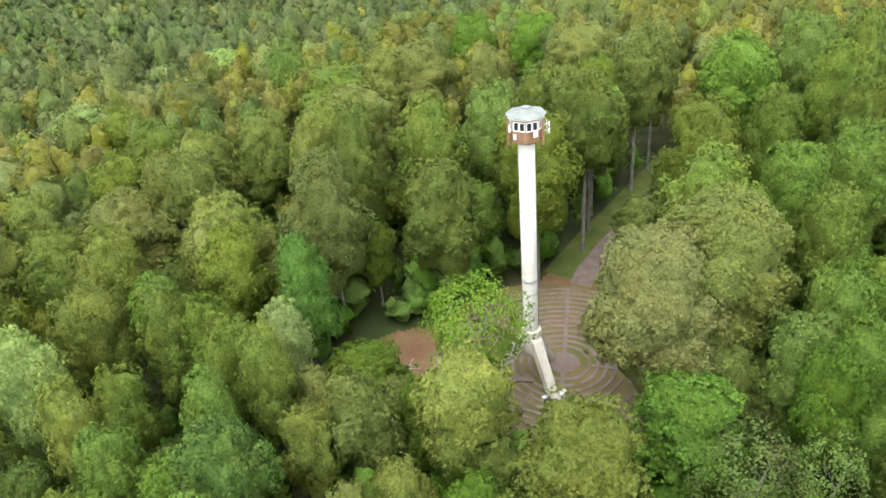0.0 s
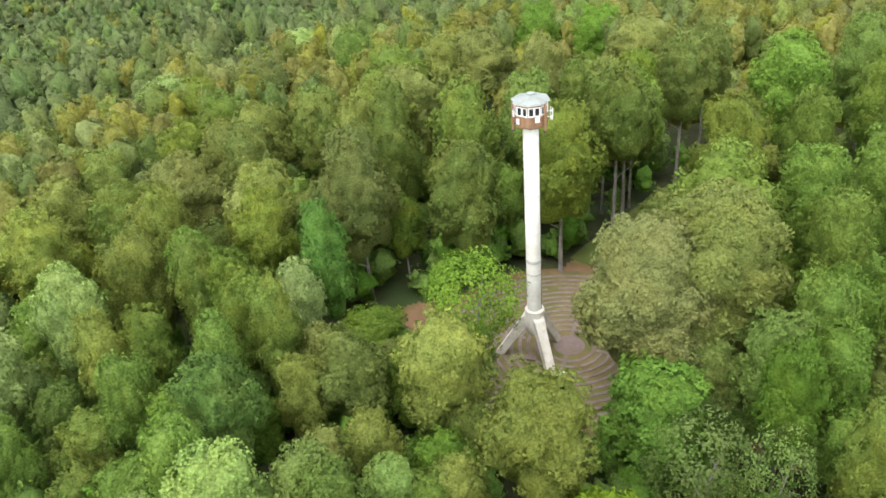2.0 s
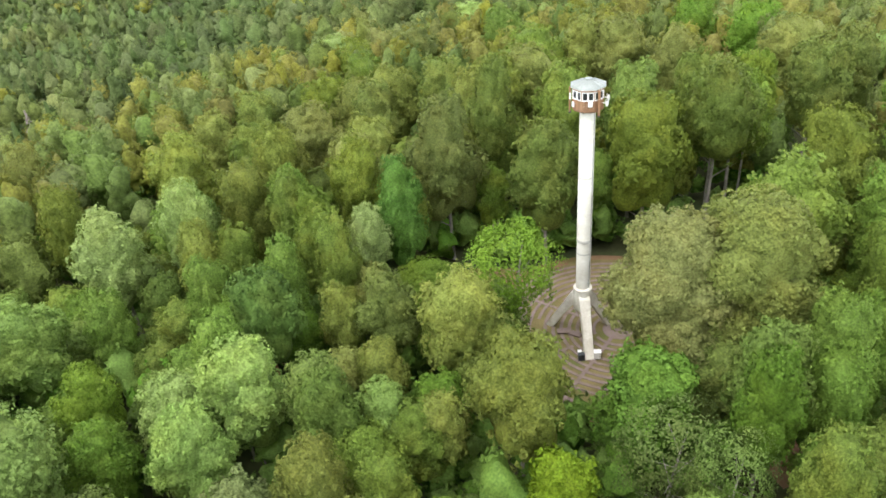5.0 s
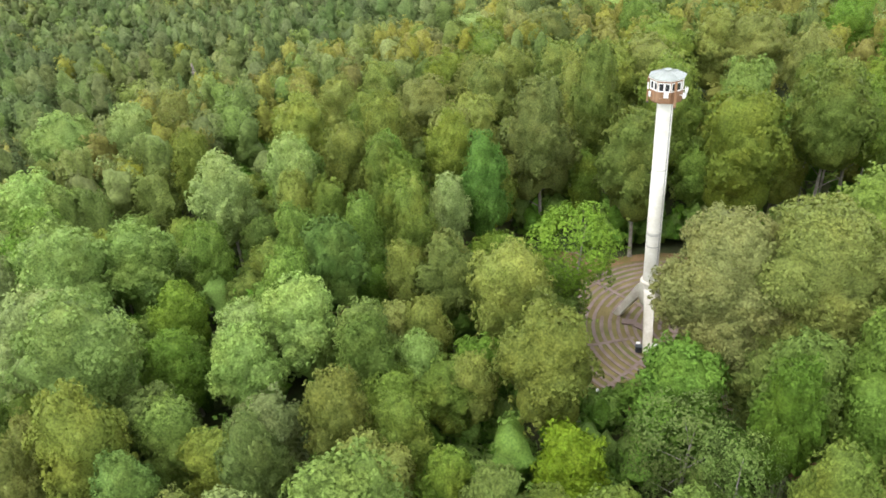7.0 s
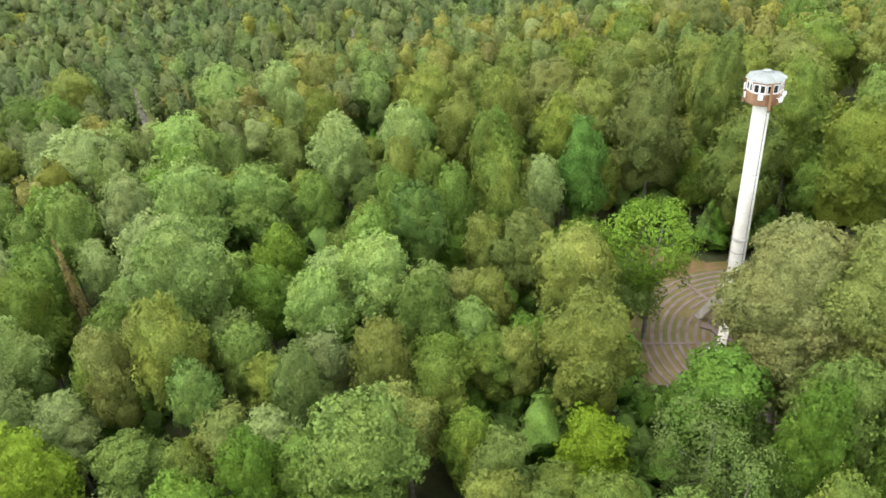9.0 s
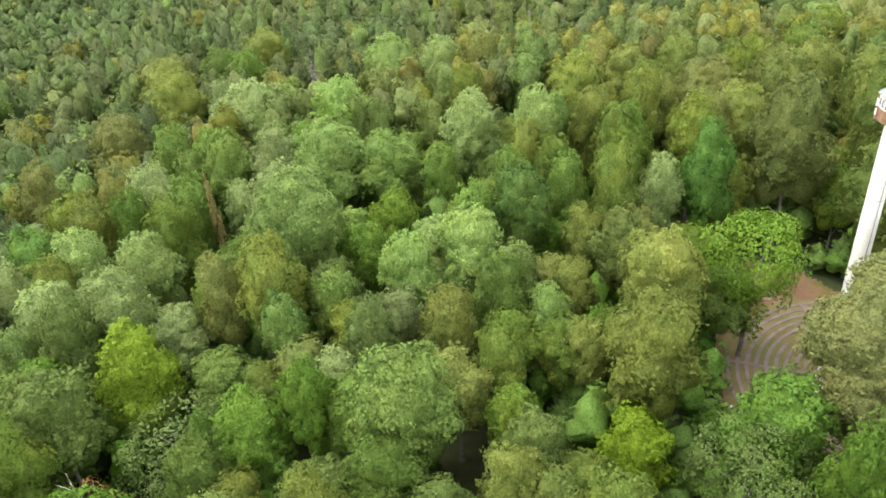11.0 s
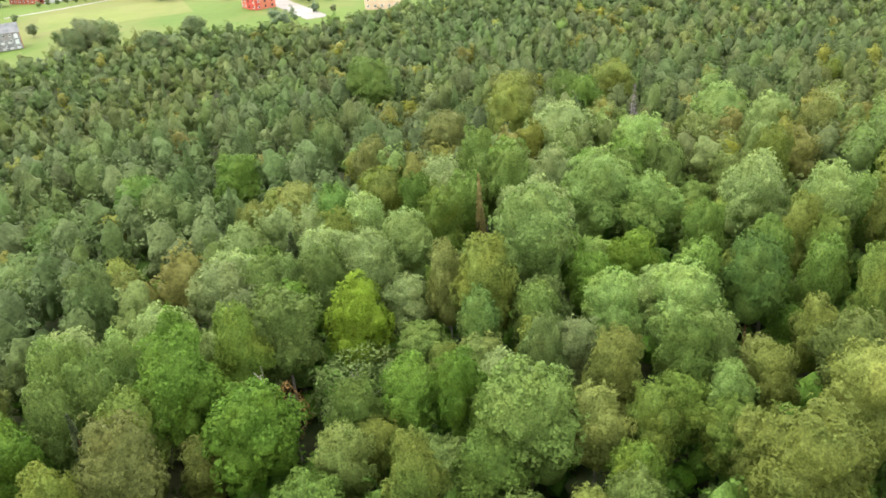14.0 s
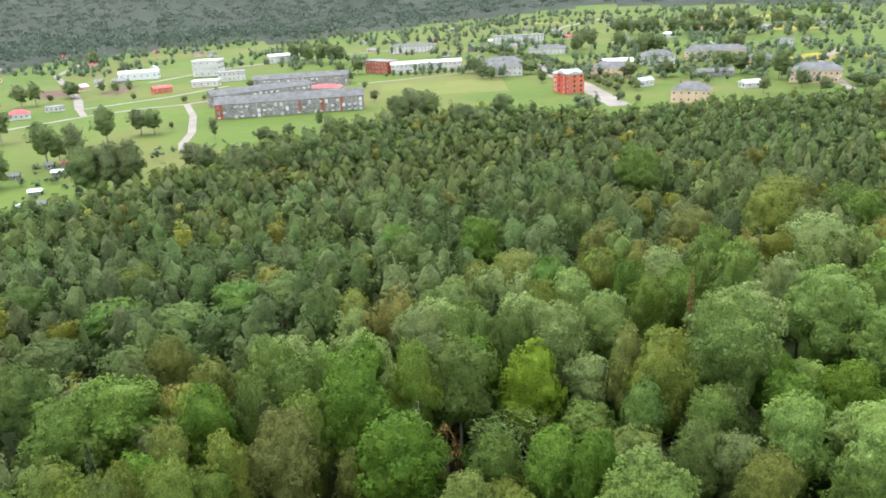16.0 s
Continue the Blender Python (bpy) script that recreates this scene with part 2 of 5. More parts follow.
WALLS = {
    "panel": surface("weathered_grey_panels", (0.170, 0.168, 0.165), (0.400, 0.395, 0.385), 0.25, 0.9, 0.1, 8, (0.300, 0.180, 0.150), 0.3),
    "brick": surface("red_brick_wall", (0.297, 0.074, 0.047), (0.459, 0.149, 0.095), 0.3, 0.9, 0.1, 9),
    "white": surface("white_plaster_wall", (0.459, 0.452, 0.432), (0.702, 0.695, 0.661), 0.2, 0.85, 0.1, 9, (0.648, 0.608, 0.540), 0.4),
    "peach": surface("peach_plaster_wall", (0.62, 0.43, 0.28), (0.78, 0.58, 0.41), 0.2, 0.9, 0.1, 9, (0.72, 0.62, 0.50), 0.4),
    "red": surface("red_painted_wall", (0.459, 0.061, 0.041), (0.621, 0.115, 0.081), 0.2, 0.85, 0.1, 9),
    "orange": surface("orange_red_wall", (0.486, 0.135, 0.074), (0.621, 0.216, 0.128), 0.2, 0.85, 0.1, 9),
    "metal": surface("galvanised_sheet_wall", (0.621, 0.648, 0.661), (0.820, 0.820, 0.820), 0.3, 0.45, 0.1, 9, metal=0.2),
}
ROOFS = {
    "slate": surface("grey_slate_roof", (0.115, 0.118, 0.118), (0.215, 0.218, 0.216), 0.3, 0.9, 0.1, 8, (0.260, 0.258, 0.248), 0.5),
    "flat": surface("grey_felt_roof", (0.203, 0.203, 0.203), (0.338, 0.338, 0.331), 0.2, 0.9, 0.1, 8),
    "white": surface("white_sheet_roof", (0.594, 0.608, 0.621), (0.810, 0.820, 0.820), 0.3, 0.5, 0.1, 8),
    "red": surface("red_sheet_roof", (0.405, 0.068, 0.074), (0.567, 0.135, 0.149), 0.3, 0.6, 0.1, 8),
    "green": surface("pale_green_roof", (0.338, 0.419, 0.385), (0.486, 0.553, 0.513), 0.3, 0.6, 0.1, 8),
}


# ---- mesh helpers ----
def part(name, bm, mat, parent=None, label=""):
    me = bpy.data.meshes.new(name)
    bm.to_mesh(me)
    bm.free()
    me.materials.append(mat)
    ob = new(name, me)
    if parent:
        ob.parent = parent
    return tagged(ob, label)


def base(name, x, y, z, turn=0.0):
    ob = new(name)
    ob.empty_display_size = 0.5
    ob.matrix_world = pose(x, y, z, 0, 0, turn)
    return ob


def add_box(bm, sx, sy, sz, m, bevel=0.0):
    vs = bmesh.ops.create_cube(bm, size=1, matrix=m @ Matrix.Diagonal((sx, sy, sz, 1)))["verts"]
    if bevel:
        es = list({e for v in vs for e in v.link_edges})
        bmesh.ops.bevel(bm, geom=es, offset=bevel, segments=2, affect="EDGES", profile=0.7)
    return bm


def box(sx, sy, sz, x=0, y=0, z=0, bevel=0.0, turn=0.0):
    return add_box(bmesh.new(), sx, sy, sz, pose(x, y, z, 0, 0, turn), bevel)


def tube(bm, points, radii, sides=8):
    """A tapered tube along points, closed at both ends."""
    rings = []
    pts = [Vector(p) for p in points]
    for n, (p, r) in enumerate(zip(pts, radii)):
        d = (pts[min(n + 1, len(pts) - 1)] - pts[max(n - 1, 0)]).normalized()
        q = d.to_track_quat("Z", "Y")
        rings.append([bm.verts.new(p + q @ Vector((r * math.cos(a), r * math.sin(a), 0))) for a in (2 * math.pi * k / sides for k in range(sides))])
    for a, b in zip(rings, rings[1:]):
        for k in range(sides):
            bm.faces.new((a[k], a[(k + 1) % sides], b[(k + 1) % sides], b[k]))
    bm.faces.new(rings[0][::-1])
    bm.faces.new(rings[-1])
    return bm


def lathe(profile, sides=32, cap=True):
    bm = bmesh.new()
    rings = [[bm.verts.new((r * math.cos(a), r * math.sin(a), z)) for a in (2 * math.pi * k / sides for k in range(sides))] for r, z in profile]
    for a, b in zip(rings, rings[1:]):
        for k in range(sides):
            f = bm.faces.new((a[k], a[(k + 1) % sides], b[(k + 1) % sides], b[k]))
            f.smooth = sides > 12
    if cap:
        bm.faces.new([bm.verts.new(v.co) for v in rings[0][::-1]])
        bm.faces.new([bm.verts.new(v.co) for v in rings[-1]])
    return bm


def sprays(name, where, facing, size, rng, mat, tone=None, soft=None, body=None, body_tone=None, flat=0.32):
    """Many small leaf sprays over a body of dense twigs: each a three-cornered leaf at its place, facing its own way."""
    n = len(where)
    facing = facing / np.maximum(np.linalg.norm(facing, axis=1, keepdims=True), 1e-6)
    soft = soft / np.maximum(np.linalg.norm(soft, axis=1, keepdims=True), 1e-6)
    side = np.cross(facing, rng.normal(size=(n, 3)))
    side /= np.maximum(np.linalg.norm(side, axis=1, keepdims=True), 1e-6)
    along = np.cross(facing, side)
    s = size[:, None]
    w = rng.uniform(0.34, 0.62, (n, 1))
    v = np.stack([where - along * s * 0.5 + side * s * w, where + along * s * rng.uniform(0.45, 0.75, (n, 1)), where - along * s * rng.uniform(0.2, 0.5, (n, 1)) - side * s * w], 1)
    own = np.cross(v[:, 1] - v[:, 0], v[:, 2] - v[:, 0])
    own /= np.maximum(np.linalg.norm(own, axis=1, keepdims=True), 1e-9)
    turn = (own * soft).sum(1) < 0
    v[turn] = v[turn][:, ::-1]
    own[turn] *= -1
    # leaves take part of their shading from the rounded crown that they cover
    bent = (1 - flat) * soft + flat * own
    v, normals, index = v.reshape(-1, 3), np.repeat(bent, 3, axis=0), np.arange(3 * n)
    if body is not None:
        index = np.concatenate([index, (body[1] + 3 * n).ravel()])
        v = np.concatenate([v, body[0]])
        normals = np.concatenate([normals, body[2][body[1].ravel()]])
    normals /= np.maximum(np.linalg.norm(normals, axis=1, keepdims=True), 1e-6)
    me = bpy.data.meshes.new(name)
    me.vertices.add(len(v))
    me.vertices.foreach_set("co", v.ravel().astype(np.float32))
    me.loops.add(len(index))
    me.loops.foreach_set("vertex_index", index.astype(np.int32))
    me.polygons.add(len(index) // 3)
    me.polygons.foreach_set("loop_start", np.arange(0, len(index), 3, dtype=np.int32))
    me.update(calc_edges=True)
    me.materials.append(mat)
    me.normals_split_custom_set(normals)
    if tone is not None:
        tone = np.concatenate([tone, body_tone])
        me.attributes.new("tree_tone", "FLOAT", "FACE").data.foreach_set("value", tone.astype(np.float32))
    return me


def round_body(at, levels, sides, low=0.0):
    """A closed crown body from its outline: rings of points from foot to top, with triangles and normals."""
    u = np.repeat(np.linspace(low, 0.985, levels), sides)
    a = np.tile(np.linspace(0, 2 * math.pi, sides, endpoint=False), levels)
    p, nrm = at(u, a)
    i, j = np.meshgrid(np.arange(levels - 1) * sides, np.arange(sides), indexing="ij")
    k = (j + 1) % sides
    tris = np.concatenate([np.stack([i + j, i + k, i + sides + k], -1).reshape(-1, 3), np.stack([i + j, i + sides + k, i + sides + j], -1).reshape(-1, 3)])
    top = (levels - 1) * sides
    cap = np.array([(top, top + q, top + q + 1) for q in range(1, sides - 1)])
    return p, np.concatenate([tris, cap]), nrm


def ground_z(x, y):
    d = np.maximum(0, np.hypot(x - 20, y - 60) - 18)
    # the hill, and the rising land far behind the town
    s = np.clip((d - 1500) / 3200, 0, 1)
    return -22 * (1 - np.exp(-((d / 180) ** 2))) + 165 * s * s * (3 - 2 * s)


# ---- trees ----
BASE_H, BASE_R = 17.0, 4.5


def dome(u):
    """Crown radius against height in the crown, 0 at its foot and 1 at its top."""
    return np.where(u > 0.45, np.sqrt(np.clip(1 - ((u - 0.45) / 0.55) ** 2, 0, 1)), 0.55 + 0.45 * np.sin(np.clip(u / 0.45, 0, 1) * math.pi / 2))


def egg(u):
    return np.where(u > 0.3, np.clip(1 - (np.clip(u - 0.3, 0, 1) / 0.7) ** 1.7, 0, 1) ** 0.8, 0.5 + 0.5 * u / 0.3)


def plume(u):
    return np.where(u > 0.35, np.clip(1 - (np.clip(u - 0.35, 0, 1) / 0.65) ** 2.2, 0, 1) ** 0.62, 0.5 + 0.5 * u / 0.35)


def pine_top(u):
    """A blunt cone, as pines in a close wood have."""
    return np.where(u > 0.4, np.clip(1 - ((np.clip(u, 0.4, 1) - 0.4) / 0.6) ** 1.7, 0, 1) ** 0.75, 0.6 + 0.4 * u / 0.4)


def cone(u):
    return np.clip(1 - u, 0.02, 1) ** 0.85


def umbrella(u):
    return np.where(u > 0.62, np.sqrt(np.clip(1 - ((u - 0.62) / 0.38) ** 2, 0, 1)), 0.35 + 0.65 * (np.clip(u, 0, 0.62) / 0.62) ** 1.2)


def crown_points(rng, shape, foot, leaves, pads, pad_size, spread=0.45, domes=8):
    """A crown that swells in a few great domes, covered with drooping pads of leaves: leaf places, facings, crown normals."""
    h = BASE_H - foot
    lob = rng.uniform(0, 6.28, 3)

    def at(u, a):
        r = 0.88 * BASE_R * shape(u) * (1 + 0.17 * np.sin(2 * a + lob[0]) + 0.14 * np.sin(3 * a + lob[1] + 4 * u) + 0.10 * np.sin(5 * a + lob[2] - 5 * u))
        slope = BASE_R * (shape(np.clip(u + 0.03, 0, 1)) - shape(np.clip(u - 0.03, 0, 1))) / (0.06 * h)
        nrm = np.stack([np.cos(a), np.sin(a), np.clip(-slope, -0.6, 3)], 1)
        nrm /= np.linalg.norm(nrm, axis=1, keepdims=True)
        return np.stack([r * np.cos(a), r * np.sin(a), foot + u * (h - 0.5)], 1), nrm

    def outline(n):
        u = rng.uniform(0, 1, 6 * n)
        u = u[rng.uniform(0, 1.25, 6 * n) < (shape(u) + 0.25) * (0.40 + 0.60 * np.clip(u * 2.0, 0, 1))][:n]
        return at(u, rng.uniform(0, 2 * math.pi, len(u)))

    big, _ = outline(domes)
    high = rng.uniform(0.5, 1.5, domes)

    def swell(p, nrm):
        gap = np.linalg.norm(p[:, None] - big[None], axis=2)
        near = gap.argmin(1)
        reach = 1.75 * math.sqrt(170.0 / domes / math.pi)
        t = np.clip(gap.min(1) / reach, 0, 1)
        bulge = p - big[near]
        bulge /= np.maximum(np.linalg.norm(bulge, axis=1, keepdims=True), 1e-6)
        return p + nrm * (1.75 * high[near] * (np.sqrt(1 - t * t) - 0.8))[:, None], nrm + bulge * (0.75 * t)[:, None]

    even = int(leaves * 0.52)
    leaves -= even
    ep, en = outline(even)
    eq, eb = swell(ep, en)
    eq = eq - en * rng.uniform(-0.05, 0.70, (len(eq), 1)) * pad_size
    c, nrm = outline(pads)
    c, bend = swell(c, nrm)
    c = c - nrm * rng.uniform(-0.55, 0.85, (len(c), 1)) * pad_size * 0.8
    axis = nrm * 0.85 + np.array([0, 0, 0.55]) + rng.normal(size=c.shape) * 0.16
    axis /= np.linalg.norm(axis, axis=1, keepdims=True)
    one = np.cross(axis, rng.normal(size=c.shape))
    one /= np.linalg.norm(one, axis=1, keepdims=True)
    two = np.cross(axis, one)
    wide = pad_size * rng.uniform(0.6, 1.4, len(c))
    per = rng.choice(len(c), leaves, p=wide ** 2 / (wide ** 2).sum())
    rho, phi = np.sqrt(rng.uniform(0, 1.15, leaves)), rng.uniform(0, 2 * math.pi, leaves)
    flat = one[per] * (rho * np.cos(phi))[:, None] + two[per] * (rho * np.sin(phi))[:, None]
    fall = 0.28 - 0.5 * rho ** 2 + rng.normal(size=leaves) * 0.12
    p = c[per] + (flat + axis[per] * fall[:, None]) * wide[per][:, None]
    f = axis[per] + flat * 0.6 + rng.normal(size=p.shape) * spread
    soft = 0.5 * bend[per] + 0.5 * axis[per] + flat * 0.6
    p, f, soft = np.concatenate([p, eq]), np.concatenate([f, en + rng.normal(size=en.shape) * spread]), np.concatenate([soft, eb])
    return p, f, soft, None


def lobed_points(rng, shape, foot, leaves, levels, sides, size=0.25, big=9, small=64, big_size=(0.42, 0.58), small_size=(0.13, 0.25), loose=0.5):
    """A crown of swelling boughs, each covered with rounded clumps, and small leaves over them: leaf places, facings, normals, body."""
    h = BASE_H - foot
    mid = np.array([0.0, 0.0, foot + 0.45 * h])
    u = np.concatenate([(np.arange(big) + rng.uniform(0.2, 0.8, big)) / big * 0.80 + 0.12, [0.2, 0.45, 0.7]])
    wide = BASE_R * shape(u)
    s = np.concatenate([BASE_R * rng.uniform(*big_size, big), 0.62 * wide[big:]])
    s = np.minimum(s, wide * 0.75 + 0.3)
    rho = np.maximum(0, wide - s) * np.concatenate([rng.uniform(0.85, 1.03, big), np.zeros(3)])
    a = np.arange(len(u)) * 2.4 + rng.uniform(-0.5, 0.5, len(u))
    c = np.stack([rho * np.cos(a), rho * np.sin(a), np.minimum(foot + u * h, BASE_H - s)], 1) - mid
    top = np.argmax(c[:, 2] + s)
    c[top, 2] = BASE_H - mid[2] - s[top]

    def reach(d, c, s):
        b = d @ c.T
        q = b * b - (c * c).sum(1)[None] + (s * s)[None]
        r = np.where(q > 0, b + np.sqrt(np.maximum(q, 0)), -1.0)
        k = r.argmax(1)
        far = np.maximum(r[np.arange(len(d)), k], 0.12 * BASE_R)
        n = d * far[:, None] - c[k]
        return far, n / np.maximum(np.linalg.norm(n, axis=1, keepdims=True), 1e-6)

    def ways(n):
        d = rng.normal(size=(4 * n, 3))
        d /= np.linalg.norm(d, axis=1, keepdims=True)
        return d[d[:, 2] > rng.uniform(-0.75, 0.25, 4 * n)][:n]

    d = ways(small)
    far, n = reach(d, c, s)
    t = BASE_R * rng.uniform(*small_size, len(d))
    c = np.concatenate([c, d * far[:, None] - n * (t * rng.uniform(0.25, 0.7, len(t)))[:, None]])
    s = np.concatenate([s, t])

    def inner(v, b):
        e = -1.0 + v * (1.0 + math.pi / 2)
        d = np.stack([np.cos(e) * np.cos(b), np.cos(e) * np.sin(b), np.sin(e)], 1)
        far, n = reach(d, c, s)
        return mid + d * (far - 2.0 * size - 0.1 + rng.uniform(-0.25, 0.25, len(far)) * size)[:, None], 0.8 * n + 0.2 * d

    # tufts of leaves stand on the clumps, more of them where the outline is far from the middle
    tufts = max(12, leaves // 12)
    d = ways(3 * tufts)
    far, n = reach(d, c, s)
    pick = rng.uniform(0, 1, len(d)) < (far / far.max()) ** 2 * 1.3
    d, far, n = d[pick][:tufts], far[pick][:tufts], n[pick][:tufts]
    at = mid + d * far[:, None] + n * rng.uniform(-1.8, 1.3, (len(d), 1)) * size
    axis = n + np.array([0, 0, 0.35]) + rng.normal(size=n.shape) * 0.25
    axis /= np.linalg.norm(axis, axis=1, keepdims=True)
    one = np.cross(axis, rng.normal(size=axis.shape))
    one /= np.linalg.norm(one, axis=1, keepdims=True)
    two = np.cross(axis, one)
    wide = size * rng.uniform(0.8, 2.2, len(d))
    per = rng.choice(len(d), leaves, p=wide ** 2 / (wide ** 2).sum())
    rho, phi = np.sqrt(rng.uniform(0, 1.15, leaves)), rng.uniform(0, 2 * math.pi, leaves)
    flat = one[per] * (rho * np.cos(phi))[:, None] + two[per] * (rho * np.sin(phi))[:, None]
    p = at[per] + (flat + axis[per] * (0.2 - 0.5 * rho ** 2 + rng.normal(size=leaves) * 0.15)[:, None]) * wide[per][:, None]
    f = axis[per] + flat * 0.6 + rng.normal(size=p.shape) * loose
    soft = 0.5 * n[per] + 0.5 * axis[per] + flat * 0.75
    return p, f, soft, round_body(inner, levels, sides)


def spruce_points(rng, tiers, per_tier, foot=1.5):
    """Drooping whorls of branches that narrow towards the top."""
    ps, fs = [], []
    for k in range(tiers):
        u = k / (tiers - 1)
        z, r = foot + (BASE_H - foot) * u, BASE_R * 0.62 * (1 - u) ** 0.9 + 0.12
        for j in range(max(5, int(per_tier * (1 - 0.75 * u)))):
            a = rng.uniform(0, 2 * math.pi)
            q = rng.uniform(0.35, 1.08) * r * (1 + 0.16 * math.sin(5 * a + k))
            ps.append((q * math.cos(a), q * math.sin(a), z - 0.42 * q + rng.normal() * 0.12))
            fs.append((math.cos(a) * 0.5 + rng.normal() * 0.35, math.sin(a) * 0.5 + rng.normal() * 0.35, 0.9))
    return np.array(ps), np.array(fs), np.array(ps) * (1, 1, 0) + np.array((0, 0, 1.2)), None


def trunk_mesh(rng, foot, girth=0.24, limbs=7, lean=0.5, reach=0.7, up=0.6):
    bm = bmesh.new()
    top = BASE_H * 0.86
    bend = rng.normal(size=2) * lean
    line = [(bend[0] * s * s, bend[1] * s * s, top * s) for s in (0, 0.04, 0.2, 0.45, 0.7, 1)]
    tube(bm, line, [girth * g for g in (1.5, 1.1, 0.95, 0.75, 0.5, 0.12)], 7)
    for k in range(limbs):
        s = foot / BASE_H * 0.9 + (0.8 - foot / BASE_H * 0.9) * (k + 0.5) / limbs
        p = Vector((bend[0] * s * s, bend[1] * s * s, top * s))
        a = k * 2.4 + rng.uniform(-0.4, 0.4)
        far = BASE_R * reach * (1.05 - 0.5 * s) * rng.uniform(0.8, 1.1)
        q = p + Vector((math.cos(a) * far * 0.5, math.sin(a) * far * 0.5, far * up * 0.55))
        e = p + Vector((math.cos(a) * far, math.sin(a) * far, far * up))
        tube(bm, [p, q, e], [girth * 0.45 * (1.1 - s), girth * 0.28 * (1.1 - s), 0.02], 4)
    me = bpy.data.meshes.new("trunk")
    bm.to_mesh(me)
    bm.free()
    return me


# kind: leaf key, crown outline, crown foot, leaves, clumps, clump size, leaf size, thing name, label
KINDS = {
    "L": ("linden", dome, 3.8, 5400, 76, 0.22, 0.27, "linden_tree", "tall linden with a dense dull olive-green crown"),
    "T": ("linden", dome, 8.0, 4800, 70, 0.22, 0.27, "linden_tree", "tall linden with a bare grey trunk beside the path"),
    "O": ("autumn", dome, 5.0, 5200, 80, 0.20, 0.27, "birch_tree", "broadleaf tree whose crown turns yellow-brown for autumn"),
    "A": ("ash", dome, 5.5, 5400, 64, 0.24, 0.285, "ash_tree", "ash tree with a full mid-green crown in the wood"),
    "B": ("maple", dome, 4.5, 5000, 56, 0.26, 0.30, "maple_tree", "young maple with a bright fresh-green crown"),
    "M": ("deep_maple", dome, 2.0, 5600, 70, 0.24, 0.31, "maple_tree", "broad maple with large deep-green leaves beside the clearing"),
    "E": ("elm", egg, 4.0, 5200, 80, 0.22, 0.27, "elm_tree", "pointed elm with a dense deep-green crown"),
    "S": ("aspen", plume, 5.5, 5600, 84, 0.20, 0.255, "aspen_tree", "aspen with a soft silvery pale-green rounded crown"),
    "K": ("oak", umbrella, 2.5, 9500, 52, 1.25, 0.225, "oak_tree", "spreading oak with bright green clumps next to the tower"),
    "D": ("pale", dome, 3.0, 7000, 95, 0.85, 0.19, "thin_tree", "thin-crowned pale green tree with bare twigs showing"),
    "G": ("pale", plume, 4.0, 5200, 90, 0.20, 0.26, "willow_tree", "grey-green willow with a loose feathery crown"),
    "Y": ("yellow", dome, 5.0, 5000, 60, 0.24, 0.29, "maple_tree", "maple with a yellow-green crown"),
    "Z": ("lime", plume, 2.0, 5400, 64, 0.24, 0.30, "maple_tree", "vivid lime-yellow young maple that stands out of the wood"),
    "N": ("pine", plume, 8.0, 5000, 70, 0.22, 0.25, "pine_tree", "Scots pine with soft grey-green needle clumps"),
    "R": ("spruce", None, 1.5, 130, 30, 0, 0.52, "spruce_tree", "dark narrow spruce with drooping branches"),
    "W": ("brown", None, 1.5, 130, 30, 0, 0.52, "spruce_tree", "narrow spruce with browning needles"),
    "Q": ("grey", None, 1.5, 60, 26, 0, 0.42, "dead_spruce", "dead grey-pink spruce among the pines"),
    "V": ("oldlinden", dome, 2.5, 20000, 130, 0.17, 0.17, "old_linden", "broad old linden with a pale olive crown over the clearing"),
    "X": ("dead", egg, 6.0, 900, 40, 0.80, 0.24, "dying_tree", "dying tree with bare branches and dry orange leaves"),
    "U": ("town_dark", dome, 0.8, 3000, 60, 0.24, 0.34, "park_tree", "green full-crowned tree standing in grass"),
}
PROTOTYPES, MESHES = {}, {}


def tree_meshes(kind, variant, lean=False):
    key = (kind, variant, lean)
    if key not in MESHES:
        rng = np.random.default_rng(sum(map(ord, kind)) * 31 + variant * 7 + 3)
        leaf, shape, foot, leaves, lobes, bump, size, name, label = KINDS[kind]
        levels, sides = (14, 22) if lean else (24, 36)
        if lean:
            leaves, size = (int(leaves * 0.26), size * 1.7) if kind == "U" else (int(leaves * 0.52), size * 1.22)
        if shape is None:
            p, f, soft, body = spruce_points(rng, lobes if not lean else 16, leaves if not lean else 90, foot)
        elif kind in "XDK":
            p, f, soft, body = crown_points(rng, shape, foot, leaves, lobes, bump)
        else:
            p, f, soft, body = lobed_points(rng, shape, foot, leaves, levels, sides, size, 14 if kind == "V" else 10, lobes, small_size=(0.62 * bump, 1.1 * bump))
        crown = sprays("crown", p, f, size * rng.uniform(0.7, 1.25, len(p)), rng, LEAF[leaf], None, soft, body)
        trunk = trunk_mesh(rng, foot, 0.24 if kind in "KT" else 0.22, 9 if kind in "XDK" else 5, up=0.15 if kind in "NRW" else 0.6)
        trunk.materials.append(PINE_BARK if kind in "NRW" else BARK)
        MESHES[key] = (trunk, crown)
    return MESHES[key]


